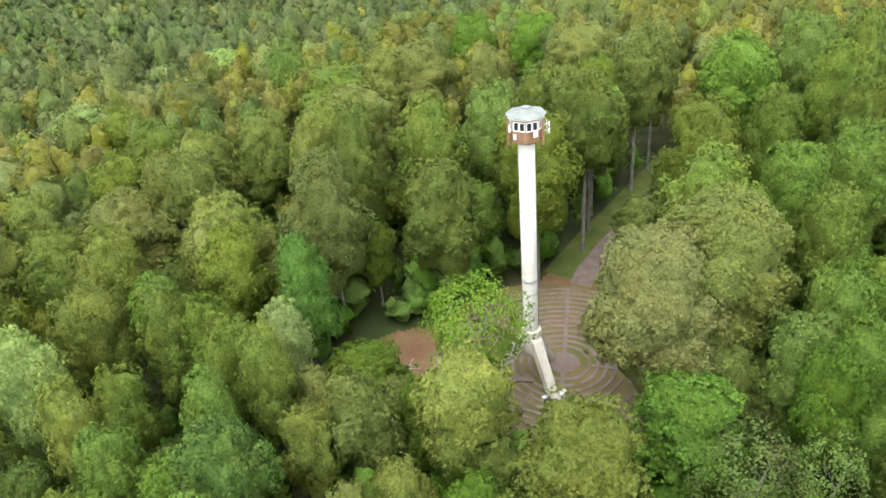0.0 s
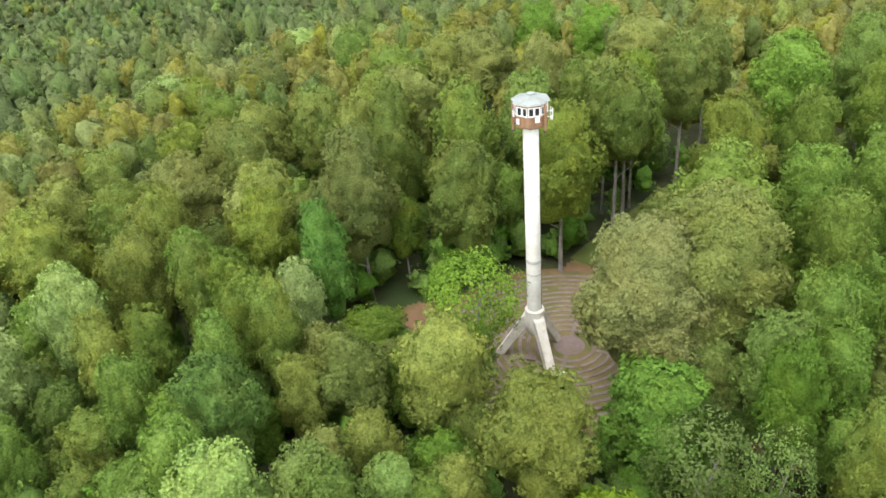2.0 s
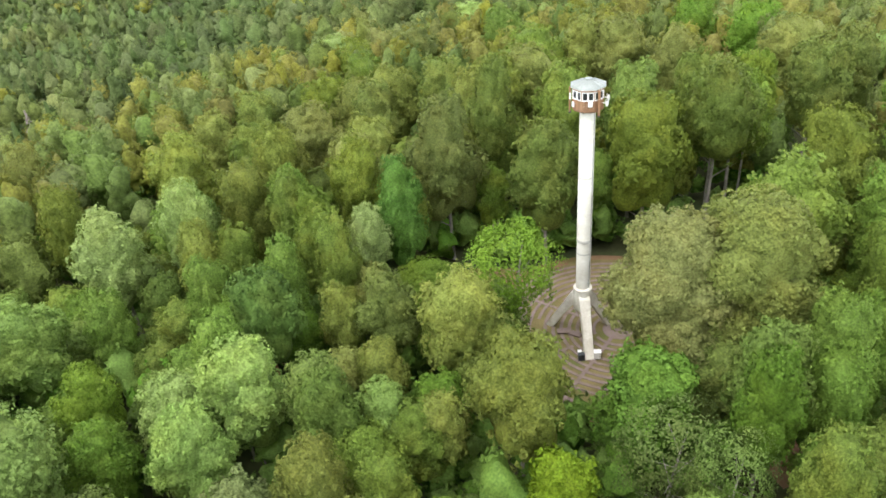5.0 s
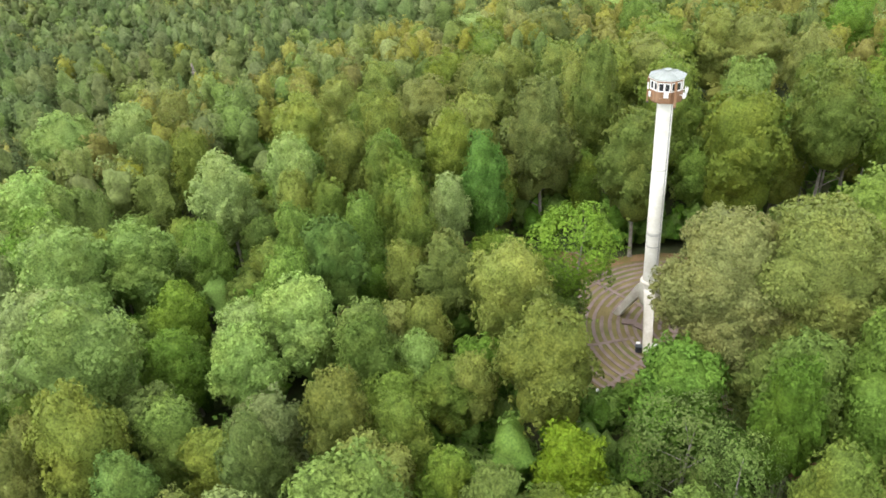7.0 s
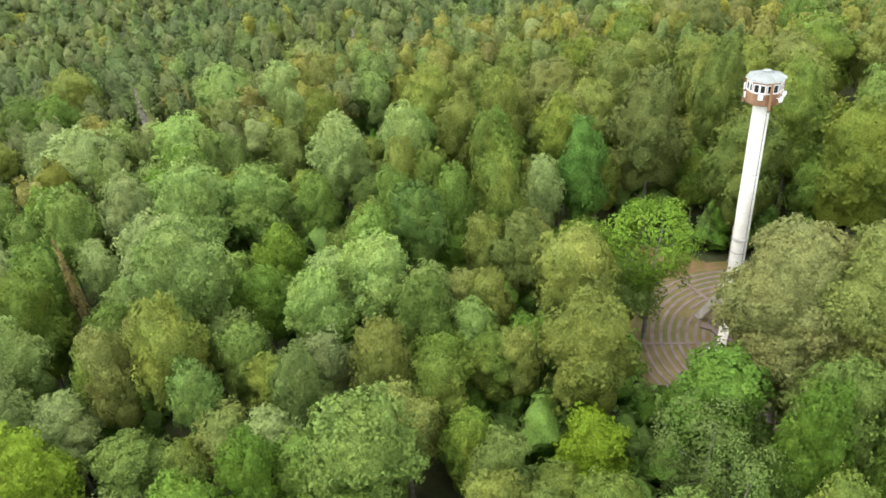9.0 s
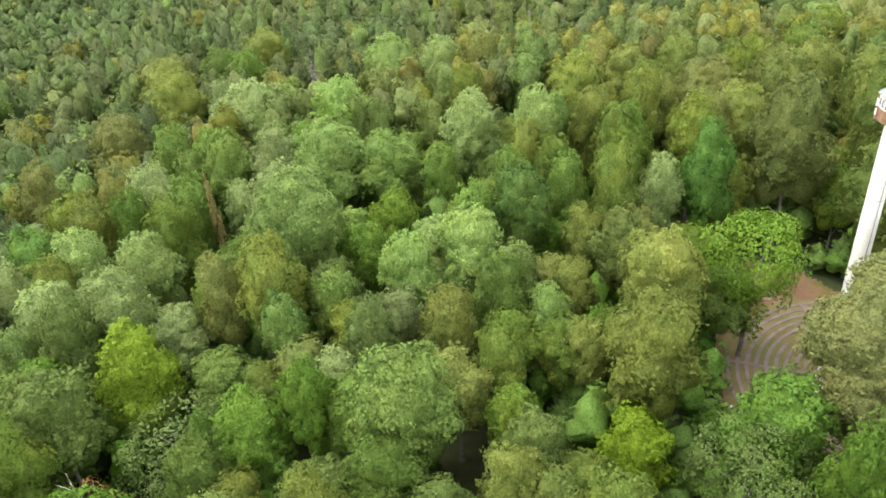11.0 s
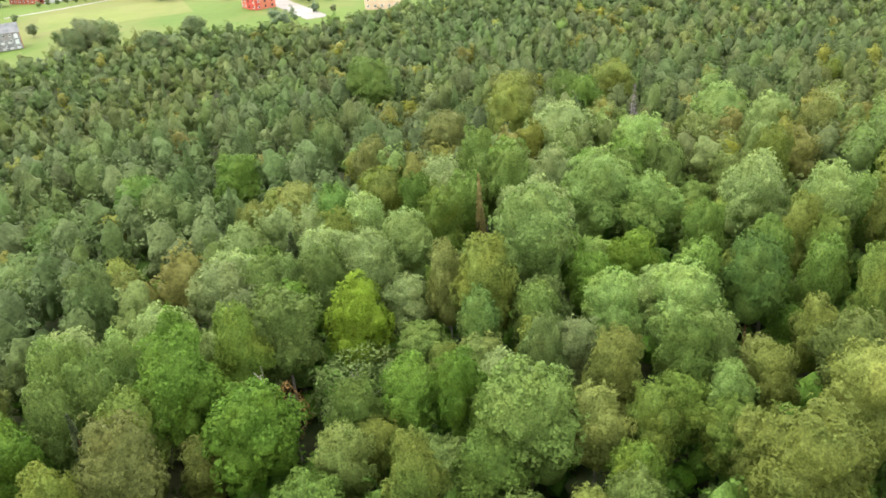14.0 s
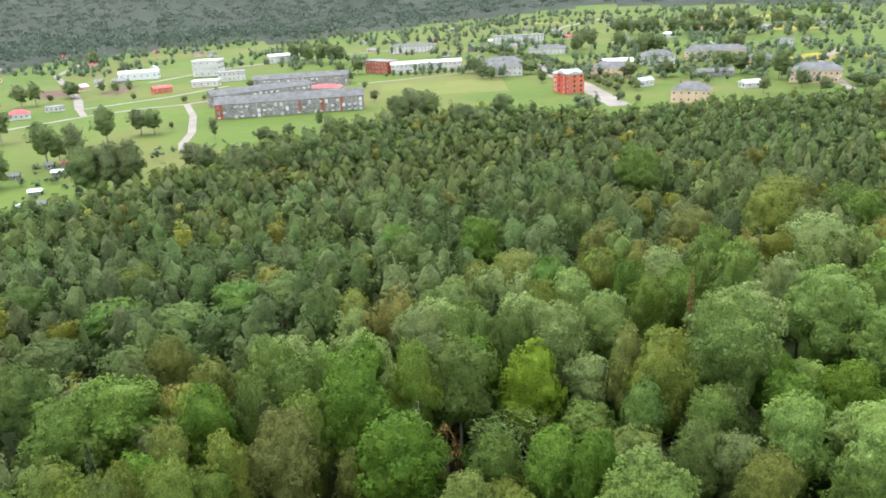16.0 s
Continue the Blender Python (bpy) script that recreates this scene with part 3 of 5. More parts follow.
def plant(kind, x, y, top, r, variant=None, lean=False):
    """One tree with its trunk and crown, its foot on the ground, its top at that height."""
    name, label = KINDS[kind][7:9]
    variant = int(abs(x * 7.3 + y * 3.1)) % 3 if variant is None else variant
    z = float(ground_z(x, y)) - 0.1
    m = pose(x, y, z, 0, 0, (x * 37.7 + y * 91.3) % 360) @ Matrix.Diagonal((r / BASE_R, r / BASE_R, (top - z) / BASE_H, 1))
    key = (kind, variant, lean)
    if key in PROTOTYPES:
        first, size = PROTOTYPES[key]
        return copy_thing(first, m @ Matrix.Diagonal((1 / size[0], 1 / size[1], 1 / size[2], 1)))
    trunk, crown = tree_meshes(kind, variant, lean)
    first = base(name, 0, 0, 0)
    for pname, me in (("trunk", trunk), ("crown", crown)):
        new(pname, me).parent = first
    first.matrix_world = m
    tagged(first, label, "tree", name.replace("_tree", "") + " trees of the wood")
    PROTOTYPES[key] = (first, m.to_scale())
    return first



# ---- ground ----
WOOD_EDGE = ((-180, -172, -162, -153, -144, -135.5, -122.5, -109, -100, -80, 180), (505, 432, 402, 366, 402, 396, 338, 284, 320, 520, 520))


def in_wood(x, y):
    """The wood round the tower, as far as its edge towards the town, and the woods behind the town."""
    d = np.hypot(x - 20, y - 60)
    a = np.degrees(np.arctan2(y - 60, x - 20))
    back = np.interp(a, (-180, -175, -167, -160, -156, -150, -143.5, -136, -132.6, -129, -124, -119.5, -116.6, -113, -100), (1600, 1650, 1750, 1850, 2000, 1800, 1600, 1400, 1250, 1450, 1400, 1298, 1256, 1243, 1150))
    open_side = (a < -98) | (a > 176)
    return np.where(open_side, (d < np.interp(a, *WOOD_EDGE)) | (d > back), True)


def clearing(x, y):
    """Bare ground: the round place and its lobe to the west, and the strip along the path."""
    a = np.hypot((x - 13.5), (y - 60.5)) < 15.5
    b = np.hypot((x + 1.0) / 1.0, (y - 64.0) / 0.62) < 8.5
    t = np.clip(((x - 18) * 0.62 + (y - 73) * 0.785), 0, 34)
    c = np.hypot(x - 18 - t * 0.62, y - 73 - t * 0.785) < 5.0
    d = np.hypot((x - 33), (y - 47)) < 4.5
    return a | b | c | d


def build_ground():
    radii = np.concatenate([np.arange(0, 40, 0.5), np.geomspace(40, 4700, 100)])
    n = 240
    ang = np.linspace(0, 2 * math.pi, n, endpoint=False)
    x = 13 + radii[:, None] * np.cos(ang)[None]
    y = 61 + radii[:, None] * np.sin(ang)[None]
    z = ground_z(x, y)
    bump = np.array([[noise.noise((px * 0.11, py * 0.11, 0.0)) for px, py in zip(rx, ry)] if 16 < r < 300 else [0.0] * n for rx, ry, r in zip(x, y, radii)])
    z = z + np.where(clearing(x, y) | clearing(x + 1.5, y) | clearing(x - 1.5, y), 0, 0.25) * bump - 0.02
    verts = np.stack([x, y, z], -1).reshape(-1, 3)
    i, j = np.meshgrid(np.arange(len(radii) - 1), np.arange(n), indexing="ij")
    quads = np.stack([i * n + j, (i + 1) * n + j, (i + 1) * n + (j + 1) % n, i * n + (j + 1) % n], -1).reshape(-1, 4)
    me = bpy.data.meshes.new("ground")
    me.from_pydata(verts.tolist(), [], quads.tolist())
    mid = verts[quads].mean(1)
    cx, cy = mid[:, 0], mid[:, 1]
    d = np.hypot(cx - 20, cy - 60)
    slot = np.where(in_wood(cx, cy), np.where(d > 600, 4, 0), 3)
    t = (cx - 18) * 0.62 + (cy - 73) * 0.785
    slot = np.where(clearing(cx, cy) & (t < 4), 1, slot)
    slot = np.where(np.hypot(cx - 14.0, cy - 60.3) < 14.9, 6, slot)
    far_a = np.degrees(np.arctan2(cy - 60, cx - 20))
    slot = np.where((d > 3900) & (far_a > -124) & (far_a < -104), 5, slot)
    me.polygons.foreach_set("material_index", slot.astype(np.int32))
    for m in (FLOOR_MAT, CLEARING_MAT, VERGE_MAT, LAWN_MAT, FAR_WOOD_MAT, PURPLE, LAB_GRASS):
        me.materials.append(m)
    me.polygons.foreach_set("use_smooth", np.ones(len(quads), dtype=bool))
    me.update()
    return tagged(new("ground", me), "wooded hill that falls to flat grassland round a town", "ground", kind="structure")


build_ground()

# ---- lookout tower ----
TX, TY = 10.2, 58.24


def tower():
    t = tagged(base("lookout_tower", TX, TY, 0), "white concrete lookout tower on three legs with a brown cabin", "tower")
    t.scale = (1, 1, 0.9965)
    part("column", lathe([(0.755, 6.6), (0.755, 27.8)], 40), CONCRETE, t, "round whitewashed concrete shaft")
    for z, h, r in ((12.9, 0.34, 0.785), (11.35, 0.16, 0.77), (20.35, 0.10, 0.767)):
        part("joint_ring", lathe([(r - 0.02, z - h / 2), (r, z - h / 2 + 0.03), (r, z + h / 2 - 0.03), (r - 0.02, z + h / 2)], 40), BAND, t, "stained joint ring of the shaft")
    part("collar", lathe([(0.99, 6.45), (1.02, 6.55), (1.02, 6.72), (0.97, 6.82), (0.79, 6.86)], 40), WORN_CONCRETE, t)
    part("hub", lathe([(0.45, 3.55), (0.85, 3.75), (1.05, 4.3), (1.10, 5.2), (1.0, 6.46)], 32), WORN_CONCRETE, t, "flared concrete hub above the legs")
    for ang in (-65, 52, 164):
        bm = bmesh.new()
        d = Vector((math.cos(radians(ang)), math.sin(radians(ang)), 0))
        s = Vector((-d.y, d.x, 0))
        # leg sections: distance out, height, half width, thickness
        secs = [(0.55, 6.4, 0.62, 1.1), (1.25, 5.75, 0.60, 1.2), (2.1, 4.2, 0.52, 0.95), (3.3, 2.1, 0.50, 0.85), (4.55, -0.15, 0.50, 0.85)]
        down = Vector((d.x * -0.86, d.y * -0.86, -0.5))
        rings = []
        for out, z, w, th in secs:
            p = d * out + Vector((0, 0, z))
            rings.append([bm.verts.new(p + s * w), bm.verts.new(p - s * w), bm.verts.new(p - s * w + down * th), bm.verts.new(p + s * w + down * th)])
        for a, b in zip(rings, rings[1:]):
            for k in range(4):
                bm.faces.new((a[k], a[(k + 1) % 4], b[(k + 1) % 4], b[k]))
        bm.faces.new(rings[0])
        bm.faces.new(rings[-1][::-1])
        bmesh.ops.recalc_face_normals(bm, faces=bm.faces)
        bmesh.ops.bevel(bm, geom=list(bm.edges), offset=0.05, segments=2, affect="EDGES")
        part("leg", bm, WORN_CONCRETE, t, "slanting concrete leg with flaking whitewash")
    # cabin: eight walls on a ring floor
    R = 1.56
    cabin = part("cabin", lathe([(0.85, 27.62), (R - 0.10, 27.62), (R - 0.04, 27.70), (R - 0.04, 27.80), (0.85, 27.80)], 8), TIMBER, t, "eight-sided brown boarded cabin")
    half = R * math.sin(math.pi / 8)
    apothem = R * math.cos(math.pi / 8)
    for k in range(8):
        a = 45 * k + 12
        m = pose(0, 0, 0, 0, 0, a)
        # boards below and above the window band
        for j in range(5):
            w = 2 * half / 5
            part("board", add_box(bmesh.new(), 0.05, w - 0.012, 1.02, m @ pose(apothem - 0.025 + 0.004 * (j % 2), -half + w * (j + 0.5), 28.28), 0.006), TIMBER, cabin)
        part("lintel", add_box(bmesh.new(), 0.06, 2 * half - 0.01, 0.22, m @ pose(apothem - 0.03, 0, 29.78), 0.008), TIMBER, cabin)
        for side in (-1, 1):
            y = side * half * 0.46
            fr = bmesh.new()
            for dy, dz, sy, sz in ((-0.24, 0, 0.09, 0.86), (0.24, 0, 0.09, 0.86), (0, 0.39, 0.40, 0.09), (0, -0.39, 0.40, 0.09)):
                add_box(fr, 0.09, sy, sz, m @ pose(apothem - 0.01, y + dy, 29.24 + dz), 0.008)
            part("window_frame", fr, WHITE, cabin, "white wooden window frame")
            part("window_pane", add_box(bmesh.new(), 0.02, 0.42, 0.72, m @ pose(apothem - 0.05, y, 29.24)), GLASS, cabin, "dark cabin window pane")
        part("corner_post", add_box(bmesh.new(), 0.10, 0.10, 2.1, pose(0, 0, 0, 0, 0, a + 22.5) @ pose(R - 0.05, 0, 28.82), 0.01), TIMBER, cabin)
    # shallow roof of sheets
    ER, apex, eave = 1.77, 30.46, 30.00
    roof = part("roof", lathe([(0.25, eave + 0.02), (ER - 0.06, eave - 0.04), (ER - 0.03, eave - 0.12), (0.3, eave - 0.06)], 8, False), WHITE, t, "pale eight-sided roof with raised seams")
    roof.matrix_local = pose(0, 0, 0, 0, 0, 34.5)
    for k in range(16):
        bm = bmesh.new()
        a0, a1 = radians(22.5 * k + 34.5), radians(22.5 * (k + 1) + 34.5)
        def rad(i):
            return ER if i % 2 == 0 else ER * math.cos(math.pi / 8)
        q = [Vector((0.30 * math.cos(a0), 0.30 * math.sin(a0), apex)), Vector((rad(k) * math.cos(a0), rad(k) * math.sin(a0), eave)), Vector((rad(k + 1) * math.cos(a1), rad(k + 1) * math.sin(a1), eave)), Vector((0.30 * math.cos(a1), 0.30 * math.sin(a1), apex))]
        lo = [bm.verts.new(v - Vector((0, 0, 0.03))) for v in q]
        hi = [bm.verts.new(v + Vector((0, 0, 0.012 * (k % 2)))) for v in q]
        bm.faces.new(hi)
        bm.faces.new(lo[::-1])
        for i in range(4):
            bm.faces.new((lo[i], lo[(i + 1) % 4], hi[(i + 1) % 4], hi[i]))
        bmesh.ops.recalc_face_normals(bm, faces=bm.faces)
        sheet = part("roof_sheet", bm, ROOF_MAT, roof)
        sheet.matrix_local = pose(0, 0, 0, 0, 0, -34.5)
        s = bmesh.new()
        tube(s, [q[0] + Vector((0, 0, 0.02)), q[1] + Vector((0, 0, 0.02))], [0.018, 0.018], 5)
        sm = part("seam", s, ROOF_MAT, roof)
        sm.matrix_local = pose(0, 0, 0, 0, 0, -34.5)
    cap = part("roof_cap", lathe([(0.36, apex - 0.02), (0.36, apex + 0.10), (0.10, apex + 0.17)], 12), ROOF_MAT, roof)
    cap.matrix_local = pose(0, 0, 0, 0, 0, -34.5)
    # hanging brown posts and their shoes
    for ang in (196, 319, 52):
        d = pose(0, 0, 0, 0, 0, ang)
        post = part("hanging_post", add_box(bmesh.new(), 0.16, 0.2, 2.45, d @ pose(R + 0.14, 0, 28.57), 0.015), TIMBER, t, "brown timber post hung outside the cabin")
        part("shoe", add_box(bmesh.new(), 0.22, 0.16, 0.16, d @ pose(R + 0.12, 0, 27.28), 0.02), DARK_METAL, post, "dark metal shoe")
        part("bracket", add_box(bmesh.new(), 0.30, 0.08, 0.08, d @ pose(R, 0, 27.92), 0.01), DARK_METAL, post)
    # radio panels on the cabin
    for ang, r, z, sx, sy, sz in ((290, 1.66, 28.57, 0.10, 0.42, 0.50), (226, 1.66, 28.37, 0.10, 0.30, 0.50), (205, 1.70, 28.97, 0.12, 0.22, 0.62)):
        part("panel_antenna", add_box(bmesh.new(), sx, sy, sz, pose(0, 0, 0, 0, 0, ang) @ pose(r, 0, z), 0.03), WHITE, t, "white flat antenna panel")
    for ang, z in ((-4, 28.85), (-15, 28.4)):
        d = pose(0, 0, 0, 0, 0, ang)
        arm = tube(bmesh.new(), [d @ Vector((1.5, 0, z)), d @ Vector((1.86, 0, z))], [0.04, 0.04], 8)
        a = part("antenna_arm", arm, WHITE, t, "white antenna arm")
        dish = lathe([(0.05, 0), (0.22, 0.05), (0.30, 0.14), (0.29, 0.15), (0.04, 0.03)], 20, False)
        bmesh.ops.transform(dish, matrix=d @ pose(1.86, 0, z, 0, 90, 0), verts=dish.verts)
        part("dish", dish, WHITE, a, "small white dish")
        part("upright", tube(bmesh.new(), [d @ Vector((1.78, 0.1, z - 0.35)), d @ Vector((1.78, 0.1, z + 0.35))], [0.03, 0.03], 8), WHITE, a)
    # cable down the shaft
    ca = radians(-20)
    part("cable", tube(bmesh.new(), [(0.775 * math.cos(ca), 0.775 * math.sin(ca), z) for z in (6.9, 12, 18, 24, 27.5)], [0.022] * 5, 6), DARK_METAL, t, "dark cable down the shaft")
    return t


tower()


def cabinet(x, y, turn, w, d, h, mat, label):
    c = tagged(base("equipment_cabinet", x, y, float(ground_z(x, y)), turn), label, "cabinet", "cabinets at the tower leg")
    part("body", box(w, d, h, 0, 0, h / 2 + 0.06, 0.03), mat, c)
    part("plinth", box(w * 0.9, d * 0.9, 0.1, 0, 0, 0.04), DARK_METAL, c)
    dr = part("door", box(w * 0.86, 0.03, h * 0.86, 0, -d / 2 - 0.012, h / 2 + 0.06, 0.008), mat, c)
    part("handle", box(0.03, 0.03, 0.14, w * 0.33, -d / 2 - 0.04, h / 2 + 0.06), DARK_METAL, dr)
    part("lid", box(w * 1.08, d * 1.08, 0.05, 0, 0, h + 0.085, 0.01), mat, c)
    return c


cabinet(12.75, 54.75, 20, 0.75, 0.6, 0.85, WHITE, "white metal cabinet beside a tower leg")
cabinet(11.15, 54.0, 25, 0.7, 0.55, 0.7, DARK_METAL, "dark metal cabinet beside a tower leg")
cabinet(10.85, 54.55, 25, 0.4, 0.4, 0.6, WHITE, "small pale cabinet beside a tower leg")


# ---- labyrinth ----
LX, LY = 14.0, 60.3


def labyrinth():
    t = tagged(base("labyrinth", LX, LY, 0.0), "round labyrinth of gravel rings laid in worn grass", "labyrinth")
    rng = random.Random(5)

    def ring(r0, r1, a0, a1, h, name):
        bm = bmesh.new()
        n = max(24, int(abs(a1 - a0) / 3))
        rows = []
        for k in range(n + 1):
            a = radians(a0 + (a1 - a0) * k / n)
            w0 = r0 + 0.05 * noise.noise((r0 * math.cos(a) * 1.4, r0 * math.sin(a) * 1.4, 1.0))
            w1 = r1 + 0.05 * noise.noise((r1 * math.cos(a) * 1.4, r1 * math.sin(a) * 1.4, 7.0))
            c, s = math.cos(a), math.sin(a)
            rows.append([bm.verts.new((w0 * c, w0 * s, 0.0)), bm.verts.new((w0 * c + 0.02 * c, w0 * s + 0.02 * s, h)), bm.verts.new((w1 * c - 0.02 * c, w1 * s - 0.02 * s, h)), bm.verts.new((w1 * c, w1 * s, 0.0))])
        for a, b in zip(rows, rows[1:]):
            for k in range(3):
                bm.faces.new((a[k], b[k], b[k + 1], a[k + 1]))
        bmesh.ops.recalc_face_normals(bm, faces=bm.faces)
        return part(name, bm, GRAVEL, t)

    part("centre_disc", lathe([(1.75, 0.0), (1.7, 0.05), (0.01, 0.055)], 40), GRAVEL, t, "round gravel centre")
    for k in range(13):
        r = 2.55 + 0.93 * k
        gap = rng.uniform(0, 360)
        ring(r, r + 0.42, gap, gap + 340 + rng.uniform(0, 14), 0.045, "ring_path")
    for n, (a, r0, r1) in enumerate(((-104, 1.7, 14.2), (-134, 6.0, 14.2), (76, 1.7, 14.2), (165, 5.0, 14.2), (-20, 3.0, 9.0), (20, 6.0, 13.0))):
        d = pose(0, 0, 0, 0, 0, a)
        bm = bmesh.new()
        add_box(bm, r1 - r0, 0.42, 0.05, d @ pose((r0 + r1) / 2, 0, 0.031 + 0.003 * n), 0.01)
        part("cross_path", bm, GRAVEL, t)
    return t


labyrinth()


# ---- paths, stones, wood ----
def strip(name, points, width, mat, label, lift=0.03, category="path", thick=0.12):
    """A ribbon laid on the ground along points."""
    bm = bmesh.new()
    pts = [Vector((x, y, 0)) for x, y in points]
    fine = []
    for a, b in zip(pts, pts[1:]):
        n = max(1, int((b - a).length / max(2.0, width)))
        fine += [a.lerp(b, k / n) for k in range(n)]
    fine.append(pts[-1])
    rows = []
    for n, p in enumerate(fine):
        d = (fine[min(n + 1, len(fine) - 1)] - fine[max(n - 1, 0)]).normalized()
        s = Vector((-d.y, d.x, 0)) * width / 2 * (1 + 0.08 * noise.noise(p * 0.3))
        z = float(ground_z(p.x, p.y)) + lift
        rows.append([bm.verts.new((p.x + s.x, p.y + s.y, z - thick)), bm.verts.new((p.x + s.x * 0.98, p.y + s.y * 0.98, z)), bm.verts.new((p.x - s.x * 0.98, p.y - s.y * 0.98, z)), bm.verts.new((p.x - s.x, p.y - s.y, z - thick))])
    for a, b in zip(rows, rows[1:]):
        for k in range(3):
            bm.faces.new((a[k], b[k], b[k + 1], a[k + 1]))
    bmesh.ops.recalc_face_normals(bm, faces=bm.faces)
    return tagged(part(name, bm, mat), label, category, kind="structure")


strip("verge", [(18.6, 75.8), (20.6, 78.5), (25.2, 84.7), (29.9, 90.2), (34.0, 95.5), (39.0, 102.0), (46.0, 111.0)], 9.0, VERGE_MAT, "strip of mown grass along the gravel path", 0.012, "grass", 0.2)
strip("path", [(19.0, 74.4), (20.6, 77.5), (25.2, 83.7), (29.9, 89.2), (34.0, 94.5), (39.0, 101.0), (46.0, 110.0)], 2.9, GRAVEL, "straight reddish-grey gravel path into the wood")


def stone(x, y, s):
    bm = bmesh.new()
    bmesh.ops.create_icosphere(bm, subdivisions=2, radius=s)
    for v in bm.verts:
        v.co *= 1 + 0.25 * noise.noise(v.co * 3 + Vector((x, y, 0)))
        v.co.z = max(v.co.z * 0.6, -0.08)
    ob = tagged(part("stone", bm, STONE), "pale rounded stone on worn grass", "stone")
    ob.matrix_world = pose(x, y, float(ground_z(x, y)) + 0.06)


stone(10.1, 45.9, 0.42)


def log(x, y, turn, length, r, mat, label, name="fallen_log"):
    bm = bmesh.new()
    tube(bm, [(-length / 2, 0, r), (-length * 0.1, 0.12, r * 1.15), (length * 0.25, 0.02, r), (length / 2, -0.1, r * 0.9)], [r * 1.05, r, r * 0.85, r * 0.55], 9)
    tube(bm, [(length * 0.1, 0.05, r), (length * 0.22, 0.5, r * 2.2), (length * 0.3, 0.8, r * 2.8)], [r * 0.4, r * 0.25, 0.015], 6)
    ob = tagged(part(name, bm, mat), label, "log")
    ob.matrix_world = pose(x, y, float(ground_z(x, y)), 0, 0, turn)
    return ob


log(31.8, 48.4, 60, 2.6, 0.22, RED_WOOD, "broken reddish log lying below a tree")
log(32.6, 49.5, 10, 1.7, 0.15, RED_WOOD, "short broken reddish log lying below a tree")
for n, (dx, dy, tr, ln) in enumerate(((0, 0, 20, 2.4), (0.3, 0.5, 75, 2.0), (-0.4, 0.3, 130, 2.2), (0.5, -0.3, 160, 1.8))):
    log(-3.0 + dx, 62.2 + dy, tr, ln, 0.06, DEADWOOD, "grey dead branch lying on bare soil", "fallen_branch")


def litter_bin(x, y):
    t = tagged(base("litter_bin", x, y, float(ground_z(x, y))), "pale litter bin with a dark foot beside the clearing", "bin")
    part("body", lathe([(0.15, 0.30), (0.18, 0.32), (0.20, 0.72), (0.18, 0.74), (0.16, 0.70)], 20), STONE, t)
    part("foot", lathe([(0.22, 0.0), (0.22, 0.05), (0.10, 0.10), (0.08, 0.33)], 16), DARK_METAL, t, "dark metal foot")


litter_bin(-3.8, 59.9)


def slab(x, y, turn, sx, sy):
    bm = box(sx, sy, 0.22, 0, 0, 0.1, 0.04)
    for v in bm.verts:
        v.co += Vector((0.06, 0.06, 0.03)) * noise.noise(v.co * 1.7 + Vector((x, y, 0)))
    ob = tagged(part("concrete_slab", bm, GRAVEL), "grey broken concrete slab below the tower", "slab")
    ob.matrix_world = pose(x, y, 0.03, 0, 0, turn)


slab(8.2, 58.2, 20, 1.6, 0.9)
slab(9.6, 58.0, -12, 1.3, 0.8)


def snag(x, y, h):
    bm = bmesh.new()
    tube(bm, [(0, 0, -0.3), (0.1, 0, h * 0.4), (-0.05, 0.15, h * 0.75), (0.1, 0.1, h)], [0.2, 0.15, 0.09, 0.03], 8)
    for k in range(9):
        z, a = h * (0.45 + 0.06 * k), k * 2.4
        tube(bm, [(0, 0.05, z), (0.6 * math.cos(a), 0.6 * math.sin(a), z + 0.5), (1.3 * math.cos(a), 1.3 * math.sin(a), z + 0.8)], [0.05, 0.03, 0.01], 5)
    t = tagged(base("dead_tree", x, y, float(ground_z(x, y))), "bare grey dead tree with broken twigs", "dead tree")
    part("trunk", bm, DEADWOOD, t)


snag(4.0, -11.2, 16.4)


def bench(x, y, turn):
    t = tagged(base("bench", x, y, float(ground_z(x, y)), turn), "low dark wooden bench at the path's edge", "bench")
    for k in range(3):
        part("slat", box(1.5, 0.12, 0.045, 0, -0.15 + 0.15 * k, 0.45, 0.008), DARK_METAL, t)
    for sx in (-0.6, 0.6):
        part("leg", box(0.09, 0.42, 0.43, sx, 0, 0.215, 0.01), DARK_METAL, t)


bench(30.2, 89.6, 45)
bench(21.9, 74.6, 30)

# ---- the trees one by one: x, y, height of the top, crown radius ----
PLANTED = []
for spot in (
    (-82.8, 43.9, 15.5, 5.6), (-80.5, 12.2, 14.2, 4), (-72.2, 49.8, 16.7, 5.1), (-70.7, 15.4, 15.9, 7.1), (-69.6, 149.7, 5.7, 7.2), (-62.4, 183.6, 2.7, 7.2),
    (-62.3, 28.6, 16.3, 6.7), (-58.5, 125.5, 12.8, 6.6), (-54.9, 213.3, 0.2, 7.2), (-45.6, -2.1, 15.9, 4.7), (-45.5, 14.3, 17.8, 3.7), (-42.6, 165.1, 10.4, 6.1),
    (-40.7, 20.5, 18.5, 5.4), (-38.9, 27.5, 15.8, 5), (-38.5, 40.9, 18.8, 4.7), (-38.3, 54.1, 15.9, 3.4), (-34, 48.2, 19.6, 3.5), (-33.3, -11.4, 15.7, 3.4),
    (-31.3, 12.8, 18.3, 4.9), (-29.1, -4.6, 14.9, 4.3), (-26.2, -26.4, 14, 3.7), (-22.9, 12.4, 21, 5.4),
):
    PLANTED.append(("S", *spot))
